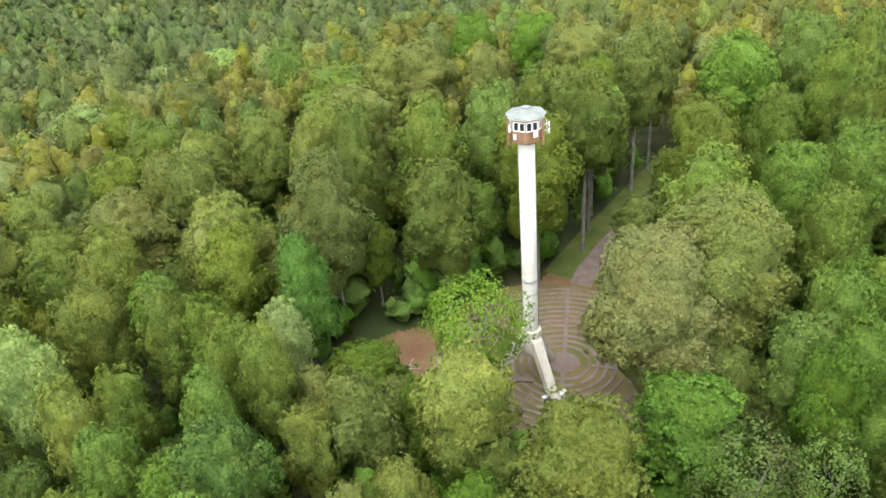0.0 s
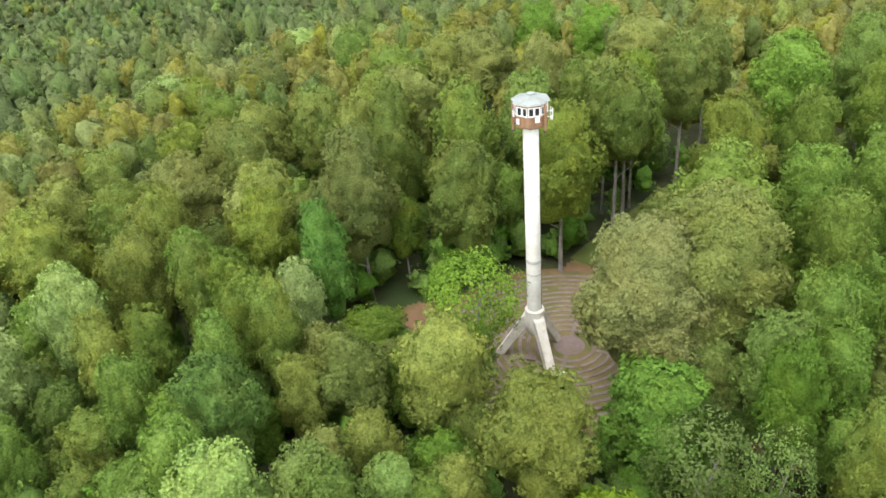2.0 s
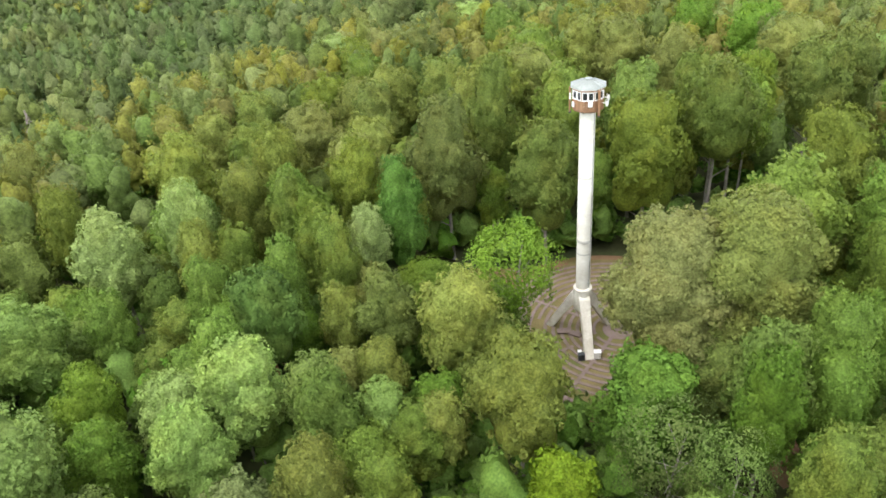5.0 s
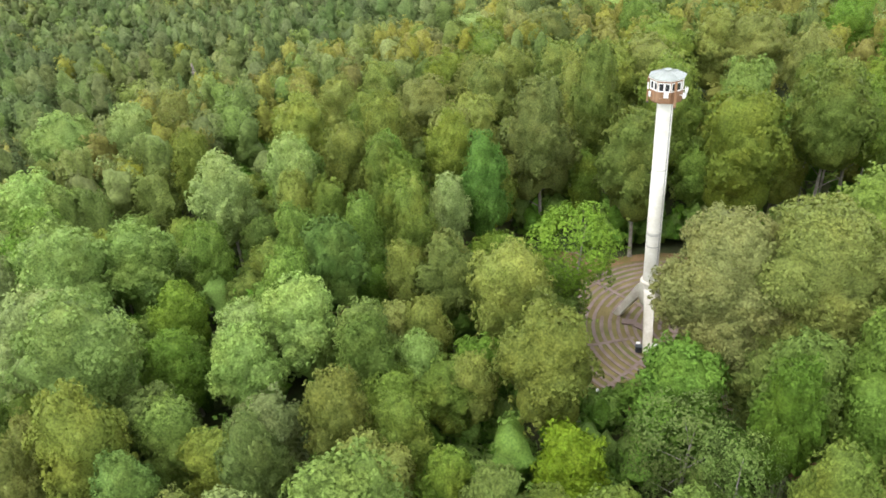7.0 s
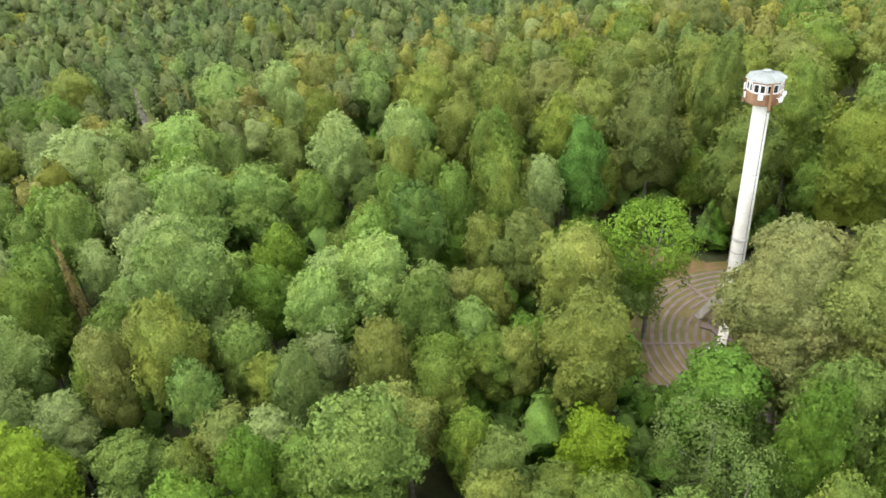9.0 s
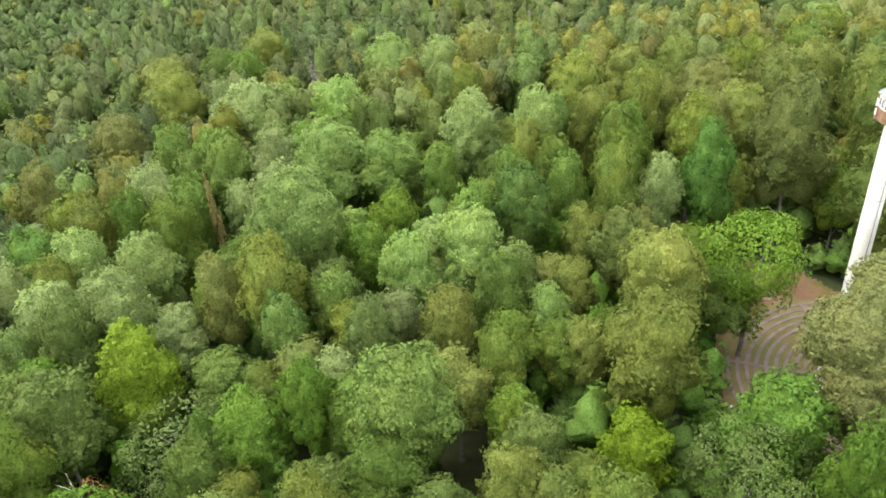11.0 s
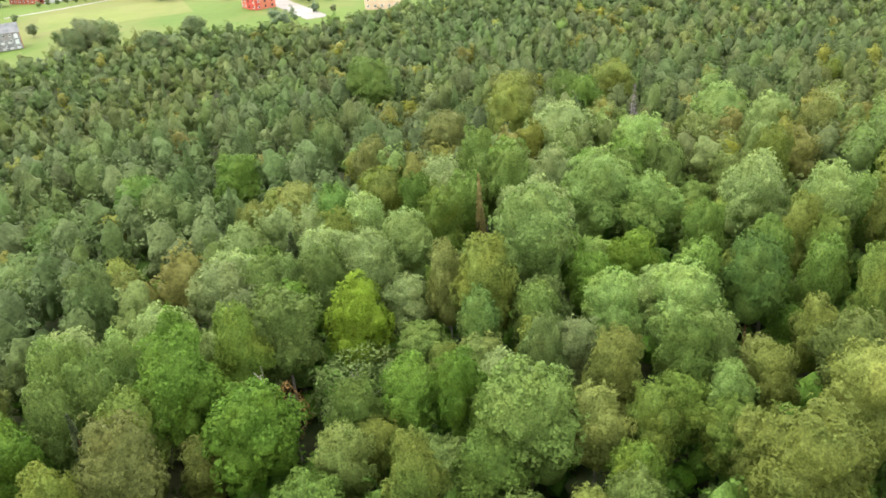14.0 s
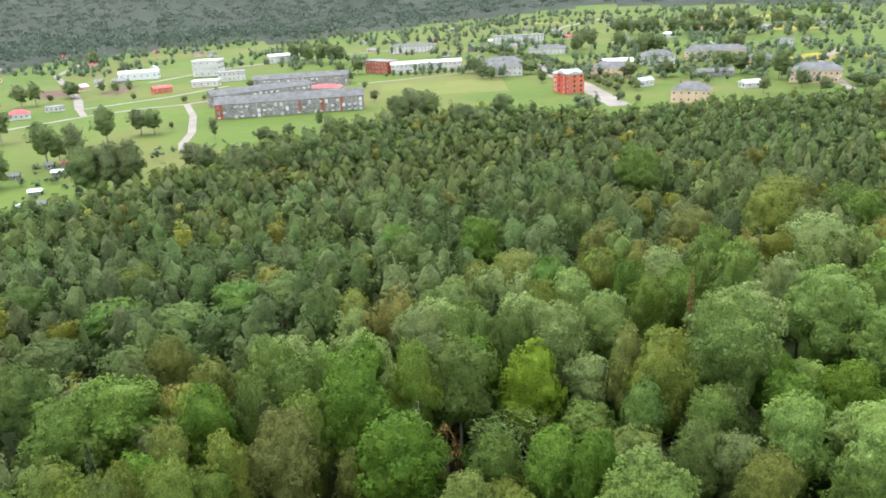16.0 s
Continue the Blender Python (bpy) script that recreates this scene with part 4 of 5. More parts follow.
for spot in (
    (-21.5, -8.1, 15.9, 4.1), (-19.3, -24.7, 13.6, 4.2), (-14.8, -24.6, 14.4, 4.4), (-13.2, 53.4, 16.4, 2.8), (-13.1, 21.6, 15.5, 3.6), (-13, 29, 16.6, 4.4),
    (-7.2, -28.3, 13.2, 4), (-2.1, -37.2, 12.3, 5), (-0.8, 31.4, 13.4, 2.6),
):
    PLANTED.append(("S", *spot))
for spot in (
    (-129.8, 77.2, 7.5, 3.2), (-123.2, 73.7, 7.6, 2.3), (-119.7, 26, 11.8, 5.7), (-115.1, 3.3, 10.8, 7.2), (-104.2, 3.3, 13, 5.7), (-88.8, 4.2, 15.1, 5.1),
    (-77.6, 85.7, 8.9, 6.4), (-75.7, -6.9, 13.7, 5.1), (-71.5, 57.4, 16.6, 3.4), (-63, -18, 13.3, 4.1), (-51.1, 75, 15.9, 4.7), (-50.7, 45.4, 18.3, 3.2),
    (-48.4, -29.9, 9.6, 4.2), (-47.9, -12.9, 13.5, 4.3), (-46.7, 62.5, 17.9, 5), (-46.6, 113.6, 16.1, 4.3), (-45.6, -33, 7.9, 3.4), (-41.9, -24.6, 13.4, 4.2),
    (-41.2, -10.4, 15.2, 3.7), (-39.5, 90.4, 17.3, 4.9), (-39.3, -30.7, 11.5, 3), (-35.9, 78.7, 16.6, 5.7),
):
    PLANTED.append(("O", *spot))
for spot in (
    (-34.4, 68.9, 16.5, 4.1), (-33.4, 89.8, 17.1, 4.7), (-31.1, 63.7, 20.2, 3.3), (-30.7, 55.5, 19.1, 3.9), (-29, 44.2, 17.4, 2.8), (-28.4, 92.5, 18.8, 4.8),
    (-27, -47.1, 7.9, 3), (-23.1, -43.8, 8.1, 3.1), (-22.6, 72.6, 18, 4.8), (-21.6, 66.7, 18.7, 3.8), (-19.3, 63, 19.6, 3.9), (-19.2, 2.6, 15.5, 2.8),
    (-15.9, 7.7, 18.1, 3.8), (-12.8, 86.5, 20.9, 3.5), (-11, 92.3, 21.1, 5.7), (-10.1, 41.1, 15, 2.5), (-8, 97.6, 21, 7.2), (-7, 35.2, 11.9, 2.7),
    (-3.8, 121.4, 18.7, 5.8), (-2.9, 35.5, 14.1, 2.5), (-1.5, 21.3, 16.2, 3), (2, 122.3, 19, 7.2),
):
    PLANTED.append(("O", *spot))
for spot in (
    (2.6, 41.9, 18, 4.2), (3.7, 32.9, 11.6, 2.7), (4.6, -52.7, 11.9, 4), (6.3, -41.7, 12.5, 3.2), (10.2, 35.2, 17.5, 4.9), (11.8, -37.1, 12.9, 3.5),
    (12.5, 114.4, 20.3, 4.1), (13.8, 75.4, 23.4, 5.4), (15.2, 19.3, 12.9, 2.8), (30.4, 125.3, 19, 6.7), (33.9, 77.9, 22.2, 4.8),
):
    PLANTED.append(("O", *spot))
for spot in (
    (17.7, 93, 22.4, 3.8), (20.5, 90.5, 22.5, 3.4), (21.1, 82.3, 24.2, 5), (23.1, 87.8, 21.9, 5.1), (24.6, 92.2, 23, 3.4), (32.4, 98.9, 23, 4.8),
    (37, 105.5, 23, 4),
):
    PLANTED.append(("T", *spot))
for spot in (
    (-48.6, 83.1, 16.3, 4.4), (-41.4, 72, 16.1, 4.3), (-38, 123.4, 16.4, 5.7), (-35.7, 96.9, 18.7, 5.1), (-28.8, 86.9, 18, 4.6), (-26, 46.4, 16.2, 3),
    (-23.5, 54, 19, 3.1), (-21.6, 1.8, 13, 3), (-20.9, -98.3, 5.4, 5.9), (-20.9, 95.3, 19.4, 4.8), (-17.4, 50.4, 17.2, 3.7), (-13.7, 47.4, 18.5, 2.6),
    (-12, 116.6, 18.8, 6.7), (-10, 69.7, 23.4, 5.1), (-7, 80.1, 25.1, 3.9), (2, 31.3, 11.4, 3.1), (2, 82.6, 23.8, 4.7), (2.4, 71.5, 20.4, 5.1),
    (11.6, 4.5, 14.3, 2.8), (29, -37.1, 12.9, 4.4), (33.1, 32.5, 17.1, 2.8), (53.7, 79.5, 22.4, 3.8),
):
    PLANTED.append(("L", *spot))
for spot in (
    (55.7, 88.4, 23.3, 4.5), (65.9, 101.2, 23.5, 4.2),
):
    PLANTED.append(("L", *spot))
for spot in (
    (-11.8, 59.2, 20.1, 3.5),
):
    PLANTED.append(("E", *spot))
for spot in (
    (-12.9, -7, 13.9, 4.3), (14.8, 30.8, 10.2, 3.5),
):
    PLANTED.append(("Z", *spot))
for spot in (
    (-133.6, -37.3, 10.5, 6.8), (-110.7, 14.5, 11.1, 5), (-104.8, 19.4, 11.6, 4.5), (-61, -43.1, 10.7, 5), (-58.2, 1.2, 15.8, 3.6), (-33.5, 33.7, 14.3, 2.8),
    (-25.1, 57.2, 17.9, 3.1), (-24.8, 39.8, 16.1, 2.8), (-21.7, 128.6, 18.9, 4.5), (-21.3, 19.4, 13, 3.1), (-17.6, 43.6, 17.3, 2.5), (-16.5, 13.9, 12.5, 3.6),
    (-16, 30.6, 17.6, 2.8), (-13.1, 13.2, 13.7, 3), (-13, -15.4, 12.9, 4), (-7.9, -14.2, 14.9, 4.7), (-6.8, 30.7, 14.8, 3.1), (-4.2, 28.2, 15.7, 3.2),
    (1.4, 7.2, 14.9, 2.8), (4.2, -20.1, 17.1, 4.4), (6.4, 13.8, 17.4, 4.9), (7.2, -11.5, 14.1, 4.8),
):
    PLANTED.append(("A", *spot))
for spot in (
    (10.3, 86.7, 22.5, 4.7), (12.8, 140.8, 18.4, 5.5), (16.2, -46.9, 13, 5.9), (22.2, -47.1, 13, 5), (23.4, 136, 18.5, 5.4), (23.6, -30.7, 12.8, 3.3),
    (28.9, 37.9, 18.3, 2.7), (29.1, 41.5, 17.8, 3.7), (33.7, 41.7, 16.7, 3.2), (33.9, 46.3, 18.3, 3.2), (36.7, 49.1, 16.8, 3.5), (38.7, 64.6, 21.2, 4.1),
    (46, 96, 23.1, 6), (46.4, 67.2, 21.1, 4.4), (57, 99.6, 23.9, 4.5),
):
    PLANTED.append(("A", *spot))
for spot in (
    (-10, -19.8, 14, 3.7), (-5.9, 17.6, 14.2, 3.7), (-4, 14.6, 15.9, 2.8),
):
    PLANTED.append(("G", *spot))
for spot in (
    (-37.7, 4.3, 16.2, 2.3),
):
    PLANTED.append(("W", *spot))
for spot in (
    (-80.6, -32.9, 10.2, 3.2), (-56.4, -60.7, 8.2, 5), (-46.4, -50.3, 10.9, 4.2), (-41.6, -67.7, 6.7, 6), (-36.8, -16.2, 14.8, 3.4), (-27.5, -64.2, 6.6, 5.6),
    (-22.5, -70.5, 6.1, 6.2), (-15, 35.9, 18.7, 3.6), (-11.7, -72.1, 5.8, 6), (-11.6, -39.7, 15, 3.6), (-10.3, 7.5, 14, 2.6), (-6.9, -83.9, 6.3, 6.3),
    (-2.8, -108.1, 5.6, 5.9), (8.4, -77.3, 7.3, 5.7), (20.1, -60.4, 13, 3.9),
):
    PLANTED.append(("N", *spot))
for spot in (
    (-3.6, -4.4, 10.7, 5.6), (6.9, -36.1, 8.6, 3.4), (22.5, 35, 14.8, 4.4), (27, 32.9, 15.6, 3.2),
):
    PLANTED.append(("D", *spot))
for spot in (
    (-19.6, 53.4, 17.8, 3.1), (-6.7, 53.8, 9.7, 4.3), (-6.1, 43.3, 15.2, 3.6), (-0.9, 27.4, 11.7, 3.4), (4.3, 40, 10.5, 2.3), (8.3, -2.8, 11.4, 2.9),
    (29.6, 63.2, 21.8, 5.6), (43, 78.9, 22, 3.6),
):
    PLANTED.append(("B", *spot))
for spot in (
    (-27.8, 24.9, 12.8, 3.3), (38.6, 56.8, 20.7, 3.5),
):
    PLANTED.append(("Y", *spot))
for spot in (
    (19.9, 40.6, 13.8, 5),
):
    PLANTED.append(("M", *spot))
for spot in (
    (-81.4, 35.5, 16.4, 3.6), (-27, -19.9, 12.3, 4.4), (-18.4, -59.1, 4.9, 4.7), (-6.2, -102.7, 5.6, 4.5), (11.6, -26.2, 13.9, 2.6), (24.9, -37.2, 12.9, 2.8),
):
    PLANTED.append(("R", *spot))
for spot in (
    (4.2, 51.8, 18.3, 5),
):
    PLANTED.append(("K", *spot))
for spot in (
    (-1, -11.6, 9.2, 2.6),
):
    PLANTED.append(("X", *spot))
for spot in (
    (20.1, 50.6, 21.4, 6.6), (26.6, 53, 23, 6.9),
):
    PLANTED.append(("V", *spot))
for spot in (
    (-107.4, 86.8, 7.5, 4), (-103.9, 84.1, 6.9, 4), (-80.2, 28, 16.3, 4),
):
    PLANTED.append(("Q", *spot))
for spot in ((3.0, 49.4, 11.5, 3.2), (9.0, 11.0, 12.5, 3.6), (3.0, 10.5, 13.0, 3.6)):
    PLANTED.append(("A", *spot))
for kind, x, y, top, r in PLANTED:
    plant(kind, x, y, top, r)

# ---- the rest of the wood ----
def scatter():
    rng = random.Random(11)
    near, mid, far = [], [], []
    cells = {}
    def put(x, y, r):
        cells.setdefault((int(x // 10), int(y // 10)), []).append((x, y, r))
    def free(x, y, r, k):
        cx, cy = int(x // 10), int(y // 10)
        return all(math.hypot(x - a, y - b) > k * (r + q) for i in (-1, 0, 1) for j in (-1, 0, 1) for a, b, q in cells.get((cx + i, cy + j), ()))
    for kind, x, y, top, r in PLANTED:
        put(x, y, r)
    for _ in range(66000):
        d = 440 * rng.random() ** 0.66
        a = rng.uniform(0, 2 * math.pi)
        x, y = 20 + d * math.cos(a), 55 + d * math.sin(a)
        if not bool(in_wood(x, y)) or bool(clearing(x, y)):
            continue
        # the open ground under the flight line keeps lower trees
        pine = math.hypot(x - 25, y - 70) > 112 + 14 * noise.noise((x * 0.03, y * 0.03, 2.0)) and x < 40
        r = rng.uniform(3.0, 5.0) if pine else rng.uniform(2.6, 4.3)
        if not free(x, y, r, 0.60 if pine else 0.64 if d < 75 else 0.56):
            continue
        edge = min(math.hypot(x - 13.5, y - 60.5) - 15.5, math.hypot(x + 1.0, (y - 64) / 0.62) - 8.5)
        if edge < r * 0.6 or (4 < x < 25 and 26 < y < 48):
            continue
        # the bare hall of trunks beside the path
        if 14 < x < 44 and 0 < (y - 74.4) - 1.29 * (x - 19) < 8 and y > 80:
            continue
        put(x, y, r)
        away = math.degrees(math.atan2(y - 55, x - 20))
        seen = d < 120 or away > 52 or away < -82
        if not seen and d > 70 and rng.random() < 0.78:
            continue
        g = float(ground_z(x, y))
        if pine:
            u = rng.random()
            k = "N" if u < 0.78 else "R" if u < 0.85 else "O" if u < 0.91 else "A"
            h = rng.uniform(13, 19.5) - (2.5 if k in "OA" else 0) - 4.5 * min(1, max(0, (d - 180) / 150))
        else:
            u = rng.random()
            k = "L" if u < (0.28 if y > 62 else 0.42) else "O" if u < (0.82 if y > 62 else 0.62) else "A" if u < 0.92 else "B"
            if x < 0 and y < 40:
                k = "A" if u < 0.45 else "S" if u < 0.65 else "L" if u < 0.85 else "O"
            h = rng.uniform(9.5, 13.5) if d < 75 else rng.uniform(15, 20) - 4 * min(1, max(0, (d - 180) / 150))
        (near if d < 92 and seen else mid if d < 190 and seen else far).append((k, x, y, g + h, r))
    return near, mid, far


NEAR, MID, FAR = scatter()
NEAR.sort(key=lambda q: math.hypot(q[1] - 14, q[2] - 24))
for k, x, y, top, r in NEAR[:290]:
    plant(k, x, y, top, r, lean=math.hypot(x - 18, y - 26) > 62)


def woods(name, trees, leaf, leaves, size, levels, sides, label, shape, seed, foot=4.5, lobes=(6, 22, (0.36, 0.52), (0.18, 0.32))):
    """Far trees, too many to count, as one mass: six crowns, turned and sized anew for each tree."""
    rng = np.random.default_rng(seed)
    crowns = [lobed_points(rng, shape, foot, leaves, levels, sides, size, *lobes) for _ in range(6)]
    P, F, S, N, tones = [], [], [], [], []
    BP, BT, BN, body_tones, count = [], [], [], [], 0
    for k, x, y, top, r in trees:
        g = float(ground_z(x, y))
        p, f, n, (bp, bt, bn) = crowns[int(rng.integers(6))]
        a = rng.uniform(0, 6.28)
        ca, sa = math.cos(a), math.sin(a)
        turn = np.array([[ca, sa, 0], [-sa, ca, 0], [0, 0, 1]])
        scale = np.array([r / BASE_R, r / BASE_R, (top - g) / BASE_H])
        tone = rng.uniform(0, 1)
        P.append((p * scale) @ turn + np.array([x, y, g]))
        F.append(f @ turn)
        N.append(n @ turn)
        tones.append(np.full(len(p), tone))
        S.append(size * (r / BASE_R) ** 0.7 * rng.uniform(0.75, 1.25, len(p)))
        BP.append((bp * scale) @ turn + np.array([x, y, g]))
        BT.append(bt + count)
        BN.append(bn @ turn)
        body_tones.append(np.full(len(bt), tone))
        count += len(bp)
    c = np.concatenate
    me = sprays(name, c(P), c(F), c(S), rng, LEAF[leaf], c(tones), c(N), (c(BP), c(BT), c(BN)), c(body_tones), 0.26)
    return tagged(new(name, me), label, "trees", kind="stuff")


def split(trees, kinds):
    return [t for t in trees if t[0] in kinds]


rest = NEAR[290:] + MID
PINE_LOBES = (7, 26, (0.32, 0.46), (0.14, 0.26))
woods("pine_wood", split(rest, "N"), "far_pine", 460, 0.46, 10, 13, "dense wood of grey-green pines", pine_top, 21, 5.0, PINE_LOBES)
woods("broadleaf_wood", split(rest, "LABS"), "far_leaf", 460, 0.46, 10, 13, "dense wood of olive-green broadleaf trees", dome, 22, 6.0)
woods("turning_wood", split(rest, "O"), "far_turning", 460, 0.46, 10, 13, "broadleaf trees turning golden-brown among the green", dome, 27, 6.0)
woods("spruce_wood", split(rest, "R"), "spruce", 300, 0.5, 10, 10, "dark spruces among the pines", cone, 25, 3.0, PINE_LOBES)
woods("far_pine_wood", split(FAR, "N"), "far_pine", 190, 0.60, 7, 9, "far pine wood down the hill", pine_top, 23, 5.0, PINE_LOBES)
woods("far_spruce_wood", split(FAR, "R"), "spruce", 80, 0.9, 6, 8, "far dark spruces down the hill", cone, 26, 3.0, PINE_LOBES)
woods("far_broadleaf_wood", split(FAR, "LABS"), "far_leaf", 160, 0.70, 7, 9, "far broadleaf wood down the hill", dome, 24, 6.0)
woods("far_turning_wood", split(FAR, "O"), "far_turning", 160, 0.70, 7, 9, "far broadleaf trees turning golden-brown", dome, 28, 6.0)


def understory():
    """Young trees and bushes that fill the gaps below the crowns."""
    rng = random.Random(17)
    found = []
    while len(found) < 1400:
        d, a = 88 * math.sqrt(rng.random()), rng.uniform(0, 2 * math.pi)
        x, y = d * math.cos(a) - 4, 24 + d * math.sin(a)
        r = rng.uniform(1.6, 3.4)
        if bool(clearing(x, y)) or bool(clearing(x + r * 0.5, y)) or bool(clearing(x, y - r * 0.5)):
            continue
        if 14 < x < 44 and -4 < (y - 74.4) - 1.29 * (x - 19) < 9 and y > 78:
            continue
        low = 0.55 if 4 < x < 25 and 30 < y < 48 else 1.0
        found.append(("A", x, y, float(ground_z(x, y)) + low * r * rng.uniform(1.7, 3.3), r))
    # low green growth south of the clearing
    for _ in range(90):
        x, y, r = rng.uniform(2, 27), rng.uniform(26, 46), rng.uniform(1.5, 2.8)
        if not bool(clearing(x, y)) and not bool(clearing(x, y + r)):
            found.append(("A", x, y, float(ground_z(x, y)) + r * rng.uniform(1.3, 2.2), r))
    # bushes that close the wood's edge round the clearing, but for the path
    for _ in range(110):
        a = rng.uniform(66, 250)
        d, r = rng.uniform(16.2, 21), rng.uniform(1.2, 2.4)
        x, y = 13.5 + d * math.cos(radians(a)), 60.5 + d * math.sin(radians(a))
        if not bool(clearing(x, y)) and not bool(clearing(x + 0.8, y - 0.8)):
            found.append(("A", x, y, float(ground_z(x, y)) + r * rng.uniform(1.6, 3.4), r))
    return found


woods("undergrowth", understory(), "shrub", 210, 0.42, 7, 10, "green saplings and bushes under the trees", dome, 41, 1.0)

# ---- town ----
TOWN_Z = -22.0


def building(name, label, x0, y0, x1, y1, depth, height, wall, roof, style="flat", storeys=2, columns=8, end_wall=None, rise=2.6, win=(1.3, 1.5)):
    """A house on the line from (x0, y0) to (x1, y1), which faces the hill; it reaches back by its depth."""
    a, b = Vector((x0, y0, 0)), Vector((x1, y1, 0))
    length = (b - a).length
    u = (b - a) / length
    back = Vector((-u.y, u.x, 0))
    if back.dot(Vector((55, 28, 0)) - a) > 0:
        back = -back
    m = Matrix((( u.x, back.x, 0, (a.x + b.x) / 2), (u.y, back.y, 0, (a.y + b.y) / 2), (0, 0, 1, TOWN_Z), (0, 0, 0, 1)))
    t = new(name)
    t.matrix_world = pose(m.translation.x, m.translation.y, TOWN_Z, 0, 0, math.degrees(math.atan2(u.y, u.x)))
    s = 1 if (t.matrix_world.to_3x3() @ Vector((0, 1, 0))).dot(back) > 0 else -1
    tagged(t, label, "building", "buildings of the town")
    yb = s * depth / 2
    body = part("wall", box(length, depth, height, 0, yb, height / 2, 0.05), WALLS[wall], t)
    if end_wall:
        for sx in (-1, 1):
            part("end_wall", box(0.3, depth + 0.1, height + 0.1, sx * (length / 2 + 0.1), yb, height / 2 + 0.05), WALLS[end_wall], t, "red end wall")
    if style == "flat":
        part("roof", box(length + 0.7, depth + 0.7, 0.5, 0, yb, height + 0.25, 0.05), ROOFS[roof], t)
    else:
        e, L, D = 0.6, length / 2 + 0.6, depth / 2 + 0.6
        ridge = max(0.2, L - D) if style == "hip" else L
        bm = bmesh.new()
        v = [bm.verts.new(p) for p in ((-L, yb - D, height), (L, yb - D, height), (L, yb + D, height), (-L, yb + D, height), (-ridge, yb, height + rise), (ridge, yb, height + rise))]
        for f in ((0, 1, 5, 4), (2, 3, 4, 5), (1, 2, 5), (3, 0, 4), (3, 2, 1, 0)):
            bm.faces.new([v[i] for i in f])
        bmesh.ops.recalc_face_normals(bm, faces=bm.faces)
        r = part("roof", bm, ROOFS[roof], t)
        for k in (-0.45, 0.4) if storeys > 1 else ():
            part("chimney", box(0.7, 0.7, 1.6, k * length * 0.7, yb + s * 0.6, height + rise * 0.8, 0.03), WALLS["brick"], r)
    ww, wh = win
    pane = bmesh.new()
    add_box(pane, ww, 0.12, wh, Matrix())
    pm = bpy.data.meshes.new("window")
    pane.to_mesh(pm)
    pane.free()
    pm.materials.append(GLASS)
    frame_bm = bmesh.new()
    for dx, dz, sx, sz in ((0, wh / 2, ww + 0.2, 0.14), (0, -wh / 2, ww + 0.3, 0.16), (-ww / 2, 0, 0.14, wh), (ww / 2, 0, 0.14, wh), (0, 0, 0.1, wh)):
        add_box(frame_bm, sx, 0.2, sz, pose(dx, 0, dz))
    fm = bpy.data.meshes.new("window_frame")
    frame_bm.to_mesh(fm)
    frame_bm.free()
    fm.materials.append(WHITE)
    step = height / storeys
    for row in range(storeys):
        z = step * (row + 0.55)
        for c in range(columns):
            w = new("window", pm)
            w.parent = t
            w.matrix_local = pose(-length / 2 + length * (c + 0.5) / columns, -s * 0.04, z)
            f = new("window_frame", fm)
            f.parent = w
        if not end_wall:
            for c in range(max(2, int(depth / 4))):
                for sx in (-1, 1):
                    w = new("window", pm)
                    w.parent = t
                    w.matrix_local = pose(sx * (length / 2 + 0.02), s * depth * (c + 0.5) / max(2, int(depth / 4)), z, 0, 0, 90)
    return t


def balconies(t, length, rows, columns, height, out):
    """Closed and open balconies in their owners' colours."""
    rng = random.Random(columns)
    for r in range(rows):
        for c in range(columns):
            if rng.random() < 0.75:
                part("balcony", box(1.9, 1.0, rng.choice((1.1, 1.1, 2.3)), -length / 2 + length * (c + 0.5) / columns, out * 0.62, height / rows * (r + 0.32), 0.03), WALLS[rng.choice(("panel", "white", "white", "metal"))], t)


def front_side(t):
    """The side, along the block's own y, that faces the hill."""
    m = t.matrix_basis
    return 1 if (m.to_3x3() @ Vector((0, 1, 0))).dot(Vector((55, 28, 0)) - m.translation) > 0 else -1


SLATE_LABEL = "two-storey peach plaster house with a grey hipped roof"
block = building("apartment_block", "long weathered grey panel block with red brick ends", -264, -373, -327, -297, 12, 9.6, "panel", "slate", "gable", 3, 30, "brick", rise=4.6, win=(1.0, 1.2))
balconies(block, 98.3, 3, 26, 9.6, front_side(block))
for along, wide in ((-0.475, 4.6), (0.065, 1.3), (0.22, 1.8), (0.354, 1.8)):
    part("stair_bay", box(wide, 0.5, 9.5, along * 98.3, front_side(block) * 0.28, 4.75, 0.03), WALLS["brick"], block, "red brick stair bay")
block = building("apartment_block", "long grey panel block with a flat roof", -383, -467, -431, -401, 12, 8.5, "panel", "slate", "gable", 3, 24, rise=3.6, win=(1.0, 1.2))
balconies(block, 82.2, 3, 20, 8.5, front_side(block))
block = building("apartment_block", "grey panel block behind the brick-ended one", -300, -420, -372, -388, 12, 8.5, "panel", "slate", "gable", 3, 22, rise=3.8, win=(1.0, 1.2))
balconies(block, 78.8, 3, 18, 8.5, front_side(block))
building("nursery", "low building with a bright red sheet roof", -378, -398, -390, -375, 14, 4, "white", "red", "hip", 1, 6, rise=2.5)
building("terrace", "long white building with a white roof and red end walls", -501, -408, -542, -355, 12, 8.6, "white", "white", "gable", 2, 16, "red", rise=2.2)
building("brick_block", "dark red brick block with white window bands", -508, -445, -500, -412, 14, 11.5, "brick", "flat", "flat", 3, 7)
building("apartment_block", "white plaster block with a grey roof", -676, -545, -710, -501, 12, 9, "white", "slate", "hip", 3, 12, "red")
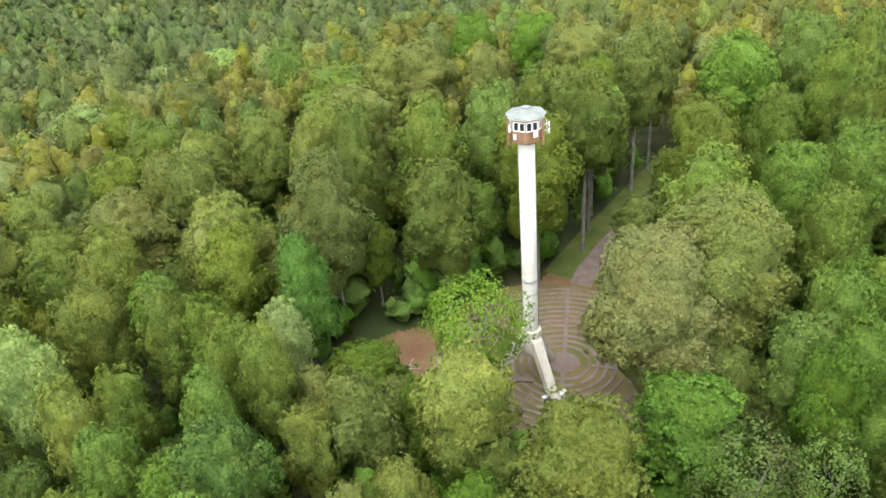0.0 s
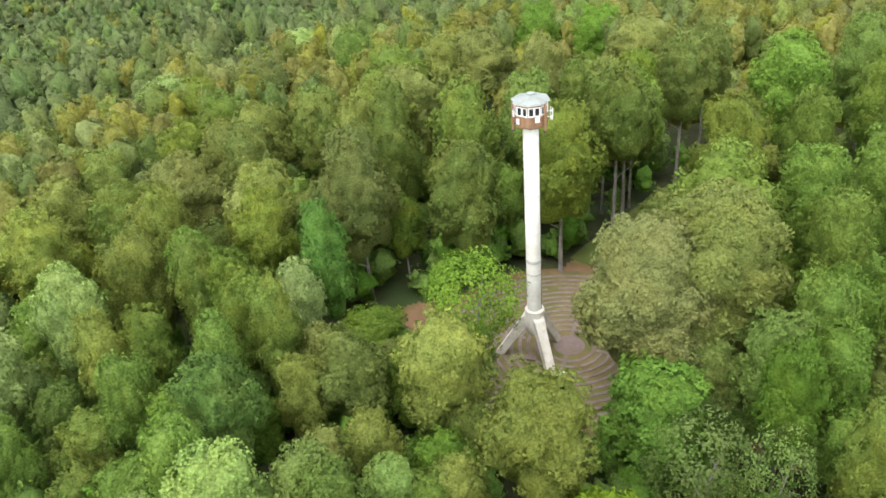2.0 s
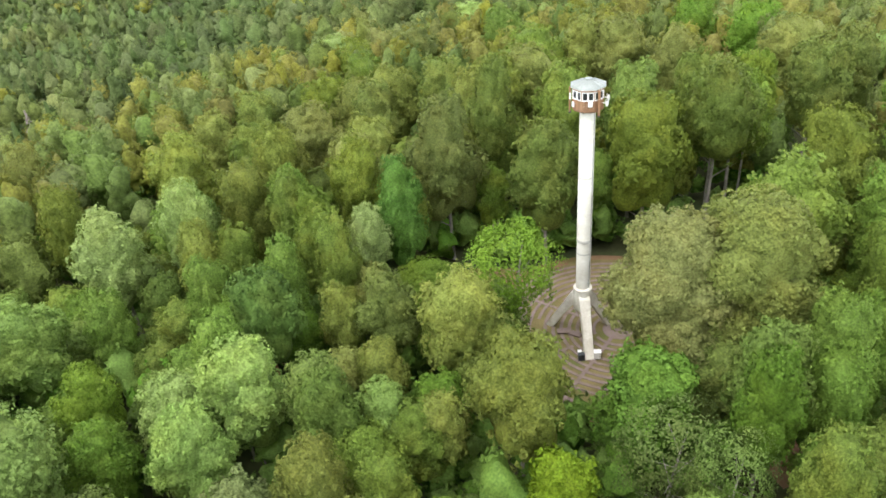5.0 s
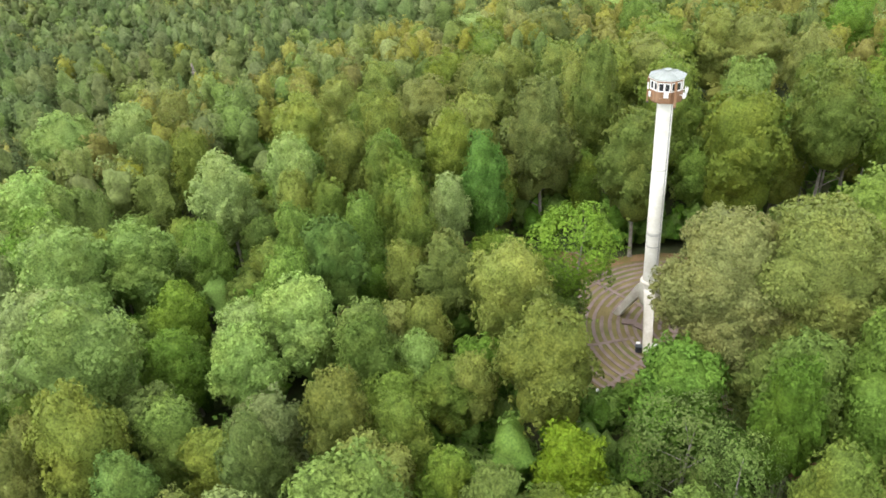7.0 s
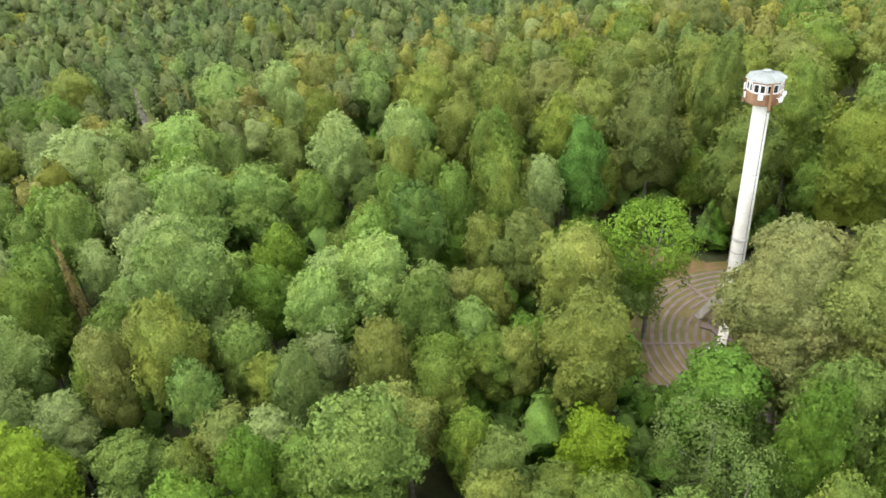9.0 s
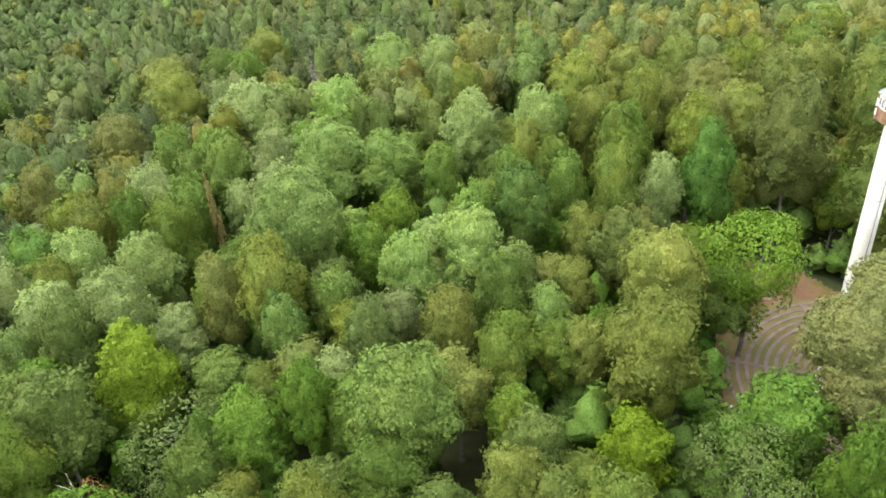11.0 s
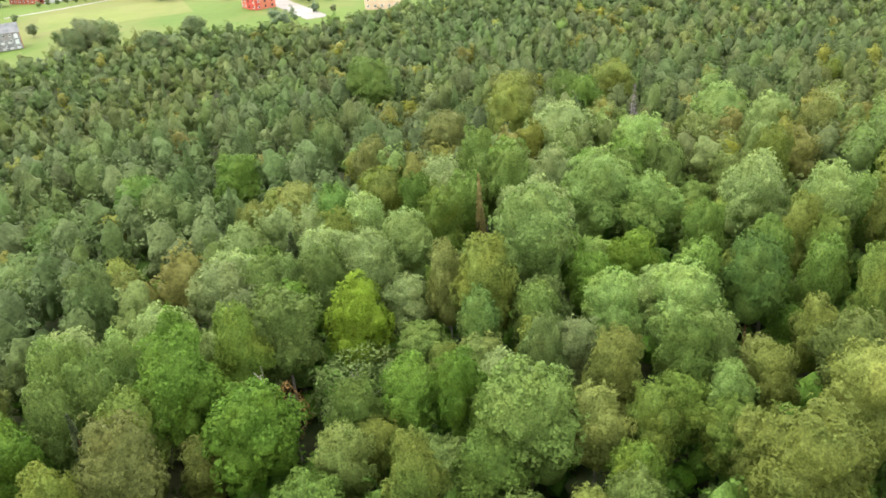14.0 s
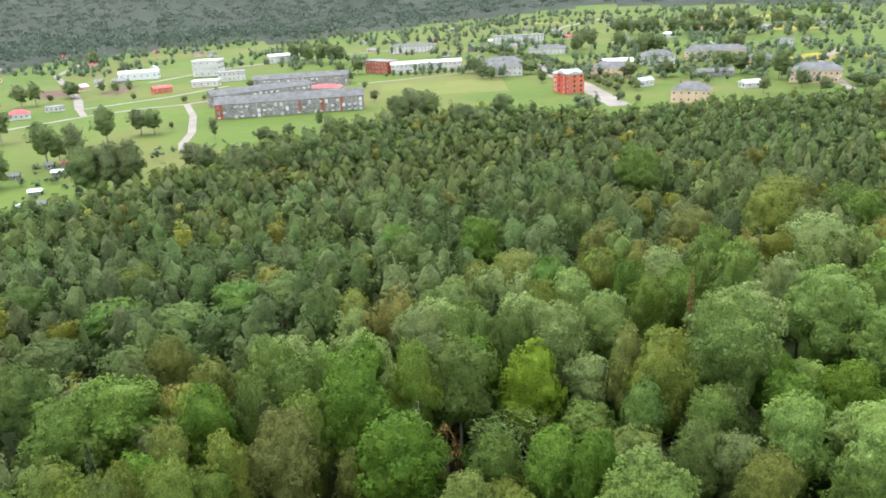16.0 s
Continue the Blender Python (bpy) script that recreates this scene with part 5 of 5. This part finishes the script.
building("school", "white school with grey hipped roofs", -496, -300, -512, -274, 16, 8.5, "white", "slate", "hip", 2, 7, rise=4.6)
building("school_wing", "white school wing with a grey hipped roof", -520, -318, -545, -290, 16, 8.5, "white", "slate", "hip", 2, 7, rise=4.6)
building("office", "red and orange cube-shaped office with a pale green roof", -433, -207, -420, -192, 15, 13, "orange", "green", "gable", 4, 5, rise=2.2)
building("shop", "bright red front of the office", -420, -191.5, -431, -184, 11, 14, "red", "green", "gable", 4, 3, rise=2.2)
building("apartment_block", "pale long block far off", -798, -470, -826, -410, 12, 10.5, "white", "flat", "flat", 3, 14)
building("house", SLATE_LABEL, -507, -210, -511, -181, 14, 7.6, "peach", "slate", "hip", 2, 7, rise=4.6)
building("hall", "hall with a bright white sheet roof", -560, -222, -573, -198, 16, 6, "peach", "white", "gable", 2, 6, rise=2.6)
building("house", SLATE_LABEL, -590, -196, -605, -172, 14, 8.2, "white", "slate", "hip", 2, 6, rise=4.6)
building("house", SLATE_LABEL, -632, -172, -644, -121, 14, 8.6, "peach", "slate", "hip", 2, 12, rise=4.8)
building("house", SLATE_LABEL, -587, -106, -596, -89, 13, 7.6, "peach", "slate", "hip", 2, 5, rise=4.6)
building("house", SLATE_LABEL, -505, -62, -505, -31, 14, 8.6, "peach", "slate", "hip", 2, 9, rise=4.8)
building("house", SLATE_LABEL, -402, -112, -403, -90, 13, 8.0, "peach", "slate", "hip", 2, 5, rise=4.6)
building("house", "white house with a grey hipped roof", -681, -357, -688, -316, 14, 6.5, "white", "slate", "hip", 2, 9, rise=3.2)
building("factory_hall", "long silver sheet-metal hall", -400, -691, -427, -662, 16, 8, "metal", "white", "gable", 1, 6, rise=2.0)
building("factory", "tall pale factory with a pink band", -446, -628, -459, -604, 20, 16, "white", "white", "flat", 3, 4)
building("factory_wing", "white factory wing with large openings", -419, -556, -438, -539, 16, 8.5, "white", "flat", "flat", 2, 6)
building("porch_hall", "low hall with a dark porch and a flat roof", -381, -548, -396, -529, 14, 5.5, "white", "white", "flat", 1, 4)
building("shed", "red roofed shed with an orange front", -342, -549, -357, -544, 10, 4.5, "orange", "red", "gable", 1, 3, rise=2.0)
building("hall", "white hall with a low tower beside a dirt road", -570, -644, -601, -625, 16, 8, "white", "white", "gable", 2, 6, rise=2.2)
building("house", "white cottage with a red roof", -209, -538, -221, -530, 9, 4.2, "white", "red", "hip", 1, 4, rise=3.0)
building("cottage", "low white cottage beside a lane", -243, -549, -253, -541, 8, 3.6, "white", "flat", "flat", 1, 4)
building("shed", "small bright white sheet-roofed shed", -470, -83, -478, -74, 9, 3.6, "white", "white", "gable", 1, 2, rise=1.8)
building("depot", "long low grey shed", -519, -128, -533, -105, 10, 4.2, "panel", "slate", "gable", 1, 7, rise=2.0)
building("house", "small white two-storey house", -758, -115, -764, -103, 10, 7, "white", "slate", "gable", 2, 3, rise=2)
building("house", "small pale house with a green roof", -462, -152, -472, -146, 8, 4.5, "white", "green", "gable", 1, 3, rise=2)
rngt = random.Random(4)
for k in range(46):
    a = radians(rngt.uniform(-178, -112))
    d = rngt.uniform(760, 1350)
    x, y = 20 + d * math.cos(a), 60 + d * math.sin(a)
    w = rngt.uniform(7, 15)
    tr = rngt.uniform(0, math.pi)
    building("cottage", "small far cottage among garden trees", x, y, x + w * math.cos(tr), y + w * math.sin(tr), rngt.uniform(7, 9), rngt.uniform(3, 5), rngt.choice(["white", "white", "peach", "panel"]), rngt.choice(["white", "slate", "slate", "red", "flat"]), "gable", 1, 3, rise=2.4)

# roads and worked ground
for pts, w in (
    ([(-150, -498), (-192, -496), (-241, -492), (-280, -480), (-307, -460), (-341, -454), (-372, -440)], 5),
    ([(-307, -460), (-270, -405), (-225, -349), (-200, -325), (-184, -304)], 5),
    ([(-241, -492), (-261, -532), (-333, -516), (-400, -520)], 5),
    ([(-261, -532), (-300, -600), (-422, -852), (-547, -998)], 7),
    ([(-400, -640), (-520, -660), (-640, -640), (-760, -560)], 7),
    ([(-436, -395), (-470, -370), (-540, -330), (-560, -300)], 4),
    ([(-382, -136), (-425, -168), (-468, -200), (-520, -250), (-600, -300)], 15),
    ([(-480, -20), (-528, -35), (-620, -60), (-760, -60)], 6),
    ([(-900, -420), (-1100, -520), (-1399, -548)], 12),
):
    strip("road", pts, w, ROAD_MAT, "pale dusty road through the grass", 0.12, "road", 0.3)
for pts, w, mat, label, nm in (
    ([(-300, -640), (-340, -690)], 40, TILLED, "brown tilled plot in the grass", "plot"),
    ([(-330, -600), (-380, -640)], 22, TILLED, "brown tilled plot in the grass", "plot"),
    ([(-1340, -360), (-1238, -285), (-1330, -225)], 60, FLOWERS, "meadow of yellow weeds", "meadow"),
    ([(-1240, -660), (-1255, -580)], 50, FLOWERS, "meadow of yellow weeds", "meadow"),
    ([(-640, -75), (-720, -60), (-680, -25)], 40, FLOWERS, "meadow of yellow weeds", "meadow"),
    ([(-1000, -120), (-1100, -260)], 60, FLOWERS, "meadow of yellow weeds", "meadow"),
    ([(-470, -300), (-478, -286)], 16, ROAD_MAT, "sandy pitch beside the field", "sand_pitch"),
):
    strip(nm, pts, w, mat, label, 0.08, "ground", 0.25)

strip("sports_field", [(-405, -345), (-460, -262)], 84, PITCH, "wide mown sports field", 0.1, "field", 0.3)
for x, y, w, roof in ((-129, -341, 4, "slate"), (-121, -320, 4.5, "white"), (-95, -292, 5, "white"), (-85, -269, 4.5, "slate"), (-135, -336, 6, "red"), (-79, -271, 4, "white"), (-108, -334, 4, "slate")):
    building("garden_shed", "small weathered garden shed in an allotment", x, y, x - w * 0.7, y + w * 0.7, 3.5, 2.2, "panel", roof, "gable", 1, 1, rise=1.1)

# town trees
TOWN_TREES = []
for x, y, h, r in (
    (-158, -443, 24.3, 8.1), (-136, -351, 28.4, 6.7), (-140, -346, 16.6, 5.8), (-140, -329, 22.5, 7.2), (-109, -263, 26.6, 9.3), (-114, -257, 23.3, 6.6),
    (-119, -251, 23.1, 7.9), (-183, -371, 23.8, 8.2), (-214, -375, 18.3, 9.5), (-160, -263, 12.9, 5.7), (-146, -236, 16.4, 7.9), (-230, -375, 4.7, 2.3),
    (-218, -319, 12.2, 3.5), (-97, -321, 19.6, 7.5), (-136, -194, 24.7, 9.2), (-146, -187, 22.5, 5.9), (-182, -207, 18.6, 6.6), (-223, -280, 9.2, 9.8),
    (-233, -274, 8.2, 8.2), (-264, -279, 11.2, 2.4), (-218, -228, 17.8, 5.3), (-188, -185, 14.2, 9),
):
    TOWN_TREES.append(("A", x, y, TOWN_Z + min(h, 23), r))
for x, y, h, r in (
    (-206, -181, 11.2, 6.6), (-215, -175, 11.3, 8.1), (-249, -249, 9.7, 6.5), (-256, -240, 10.4, 8.1), (-245, -223, 9.9, 6.2), (-275, -223, 24.2, 11.4),
    (-299, -222, 20.5, 10.2), (-261, -203, 12.4, 6.2), (-256, -220, 12.6, 6.3), (-268, -183, 17.7, 9.2), (-278, -176, 16.1, 9.3), (-312, -180, 16.6, 8.3),
    (-358, -313, 8.4, 3.8), (-328, -275, 9.2, 3.1), (-411, -366, 6.7, 2.9), (-255, -607, 19.3, 8.3), (-263, -599, 20.9, 6.9), (-301, -613, 16, 10),
    (-514, -911, 29.9, 12.8), (-330, -588, 12.5, 5.1), (-334, -616, 11.7, 4.7), (-347, -593, 10.4, 4),
):
    TOWN_TREES.append(("A", x, y, TOWN_Z + min(h, 23), r))
for x, y, h, r in (
    (-310, -532, 6.3, 2.6), (-313, -470, 5.8, 2.9), (-327, -463, 4.9, 2.4), (-321, -440, 12.2, 4.7), (-388, -476, 8.4, 4.2), (-280, -607, 6.7, 3.9),
    (-581, -579, 31.5, 30.8), (-601, -626, 28.9, 18), (-584, -547, 29.4, 16.7), (-444, -410, 11.4, 5.2), (-496, -444, 15.8, 8.5), (-481, -453, 13.5, 6.7),
    (-520, -327, 15.8, 7.9), (-486, -298, 14.8, 6.2), (-480, -286, 10.7, 4.9), (-743, -317, 33.9, 16.9), (-694, -309, 28.8, 12.8), (-712, -271, 25.7, 12.8),
    (-685, -222, 24.3, 18.3), (-938, -340, 29.7, 16.5), (-933, -299, 45.3, 24.3), (-947, -274, 42.3, 24.4),
):
    TOWN_TREES.append(("A", x, y, TOWN_Z + min(h, 23), r))
for x, y, h, r in (
    (-907, -234, 38.8, 23.3), (-902, -199, 35.2, 23), (-932, -179, 36.1, 19.6), (-577, -124, 15.2, 8.9), (-544, -97, 18.2, 13.2), (-516, -71, 22.7, 9.5),
    (-538, -142, 10.6, 4.8), (-602, -158, 6.4, 2.7), (-713, -145, 19.6, 12.3), (-482, -50, 11.9, 6.8), (-908, -124, 44, 15.2), (-519, -152, 14.1, 7.1),
    (-515, -182, 13.3, 9.5), (-519, -275, 13.2, 8.9), (-472, -235, 9.2, 4.6), (-496, -18, 9.5, 8.7), (-478, -9, 10.9, 8.4), (-403, -144, 6.2, 5.8),
    (-397, -131, 5.3, 4.5), (-485, -112, 7.9, 6.5), (-453, -68, 10.5, 8.1), (-460, -33, 10.6, 8.1),
):
    TOWN_TREES.append(("A", x, y, TOWN_Z + min(h, 23), r))
for x, y, h, r in (
    (-954, -322, 33.2, 15), (-1244, -148, 36.7, 20.4), (-1005, -95, 19.9, 16.6), (-1072, -169, 26.7, 17.8), (-1105, -297, 28.1, 28.1), (-1151, -251, 28.9, 28.9),
):
    TOWN_TREES.append(("A", x, y, TOWN_Z + min(h, 23), r))
# a wide crown is a clump of several trees
CLUMPS, TOWN_TREES = TOWN_TREES, []
rngt = random.Random(5)
for k, x, y, top, r in CLUMPS:
    n = 1 if r < 8.6 else 2 if r < 14 else 4
    for i in range(n):
        a = rngt.uniform(0, 6.28)
        q = 0 if n == 1 else r * rngt.uniform(0.3, 0.75)
        TOWN_TREES.append((k, x + q * math.cos(a), y + q * math.sin(a), top - rngt.uniform(0, 3) * (n > 1), min(r, 7.5, 0.5 * (top - TOWN_Z)) * rngt.uniform(0.9, 1.1)))
rngt = random.Random(8)
for k in range(11):
    f = k / 10
    TOWN_TREES.append(("A", -478 - 40 * f, -396 + 54 * f, TOWN_Z + rngt.uniform(5, 7), 2.6))
for k in range(26):
    f = k / 25
    for side in (0, 1):
        TOWN_TREES.append(("A", -449 - 262 * f + 9 * side + rngt.uniform(-2, 2), -149 - 222 * f - 12 * side - 40 * f * f + rngt.uniform(-2, 2), TOWN_Z + rngt.uniform(5, 8), 4.0))
FREE_TREES = []
while len(FREE_TREES) < 1700:
    a, d = radians(rngt.uniform(-178, -100)), rngt.uniform(430, 1700)
    x, y = 20 + d * math.cos(a), 60 + d * math.sin(a)
    if bool(in_wood(x, y)) or noise.noise((x * 0.008, y * 0.008, 5.0)) < (0.05 if d < 560 else -0.02) - (0.16 if math.degrees(a) < -143 else 0):
        continue
    if -480 < x < -200 and -680 < y < -240:
        continue
    if d < 560 and math.degrees(a) > -150:
        continue
    FREE_TREES.append(("A", x, y, TOWN_Z + rngt.uniform(5, 11) * (1 + d / 2400), rngt.uniform(2.6, 4.8) * (1 + d / 2400)))
# bushes of the allotments and along the lower meadow
for _ in range(150):
    a, d = radians(rngt.uniform(-122, -108)), rngt.uniform(310, 430)
    x, y = 20 + d * math.cos(a), 60 + d * math.sin(a)
    r = rngt.uniform(1.2, 3.2)
    if noise.noise((x * 0.03, y * 0.03, 3.0)) > -0.1:
        FREE_TREES.append(("A", x, y, TOWN_Z + r * rngt.uniform(1.2, 2.2), r))
for _ in range(60):
    a, d = radians(rngt.uniform(-140, -122)), rngt.uniform(395, 440)
    r = rngt.uniform(1.0, 2.6)
    FREE_TREES.append(("A", 20 + d * math.cos(a), 60 + d * math.sin(a), TOWN_Z + r * rngt.uniform(1.2, 2.2), r))
# a belt of bushy trees where the wood meets the grass
BELT = []
for _ in range(1500):
    a = rngt.uniform(-178, -100)
    d = float(np.interp(a, *WOOD_EDGE)) + rngt.uniform(-12, 30)
    x, y = 20 + d * math.cos(radians(a)), 60 + d * math.sin(radians(a))
    r = rngt.uniform(3.0, 6.0)
    if all(math.hypot(x - q[1], y - q[2]) > 0.8 * (r + q[4]) for q in BELT):
        BELT.append(("A", x, y, TOWN_Z + rngt.uniform(6, 11) * (1.0 if a < -143 else 1.3), r))
woods("edge_trees", BELT, "far_leaf", 170, 0.6, 8, 11, "bushy green trees along the edge of the wood", dome, 33, 1.0)
for k, x, y, top, r in TOWN_TREES:
    plant("U", x, y, top, r, lean=math.hypot(x - 20, y - 60) > 420)
woods("town_trees", FREE_TREES, "hazed_town_leaf", 70, 0.8, 6, 9, "dark green trees scattered between the houses, paled with painted haze", dome, 31, 0.5)
BACK = []
for _ in range(9500):
    a, d = radians(rngt.uniform(-186, -96)), 1150 + 3300 * rngt.random() ** 1.6
    x, y = 20 + d * math.cos(a), 60 + d * math.sin(a)
    if bool(in_wood(x, y)):
        BACK.append(("A", x, y, TOWN_Z + rngt.uniform(13, 22) + float(ground_z(x, y)) - TOWN_Z, rngt.uniform(6, 11) * (1 + d / 3500)))
woods("far_woods", BACK[:4600], "hazed_wood_leaf", 26, 1.8, 5, 7, "woods behind the town, their green greyed with painted haze", dome, 32, 3.0)
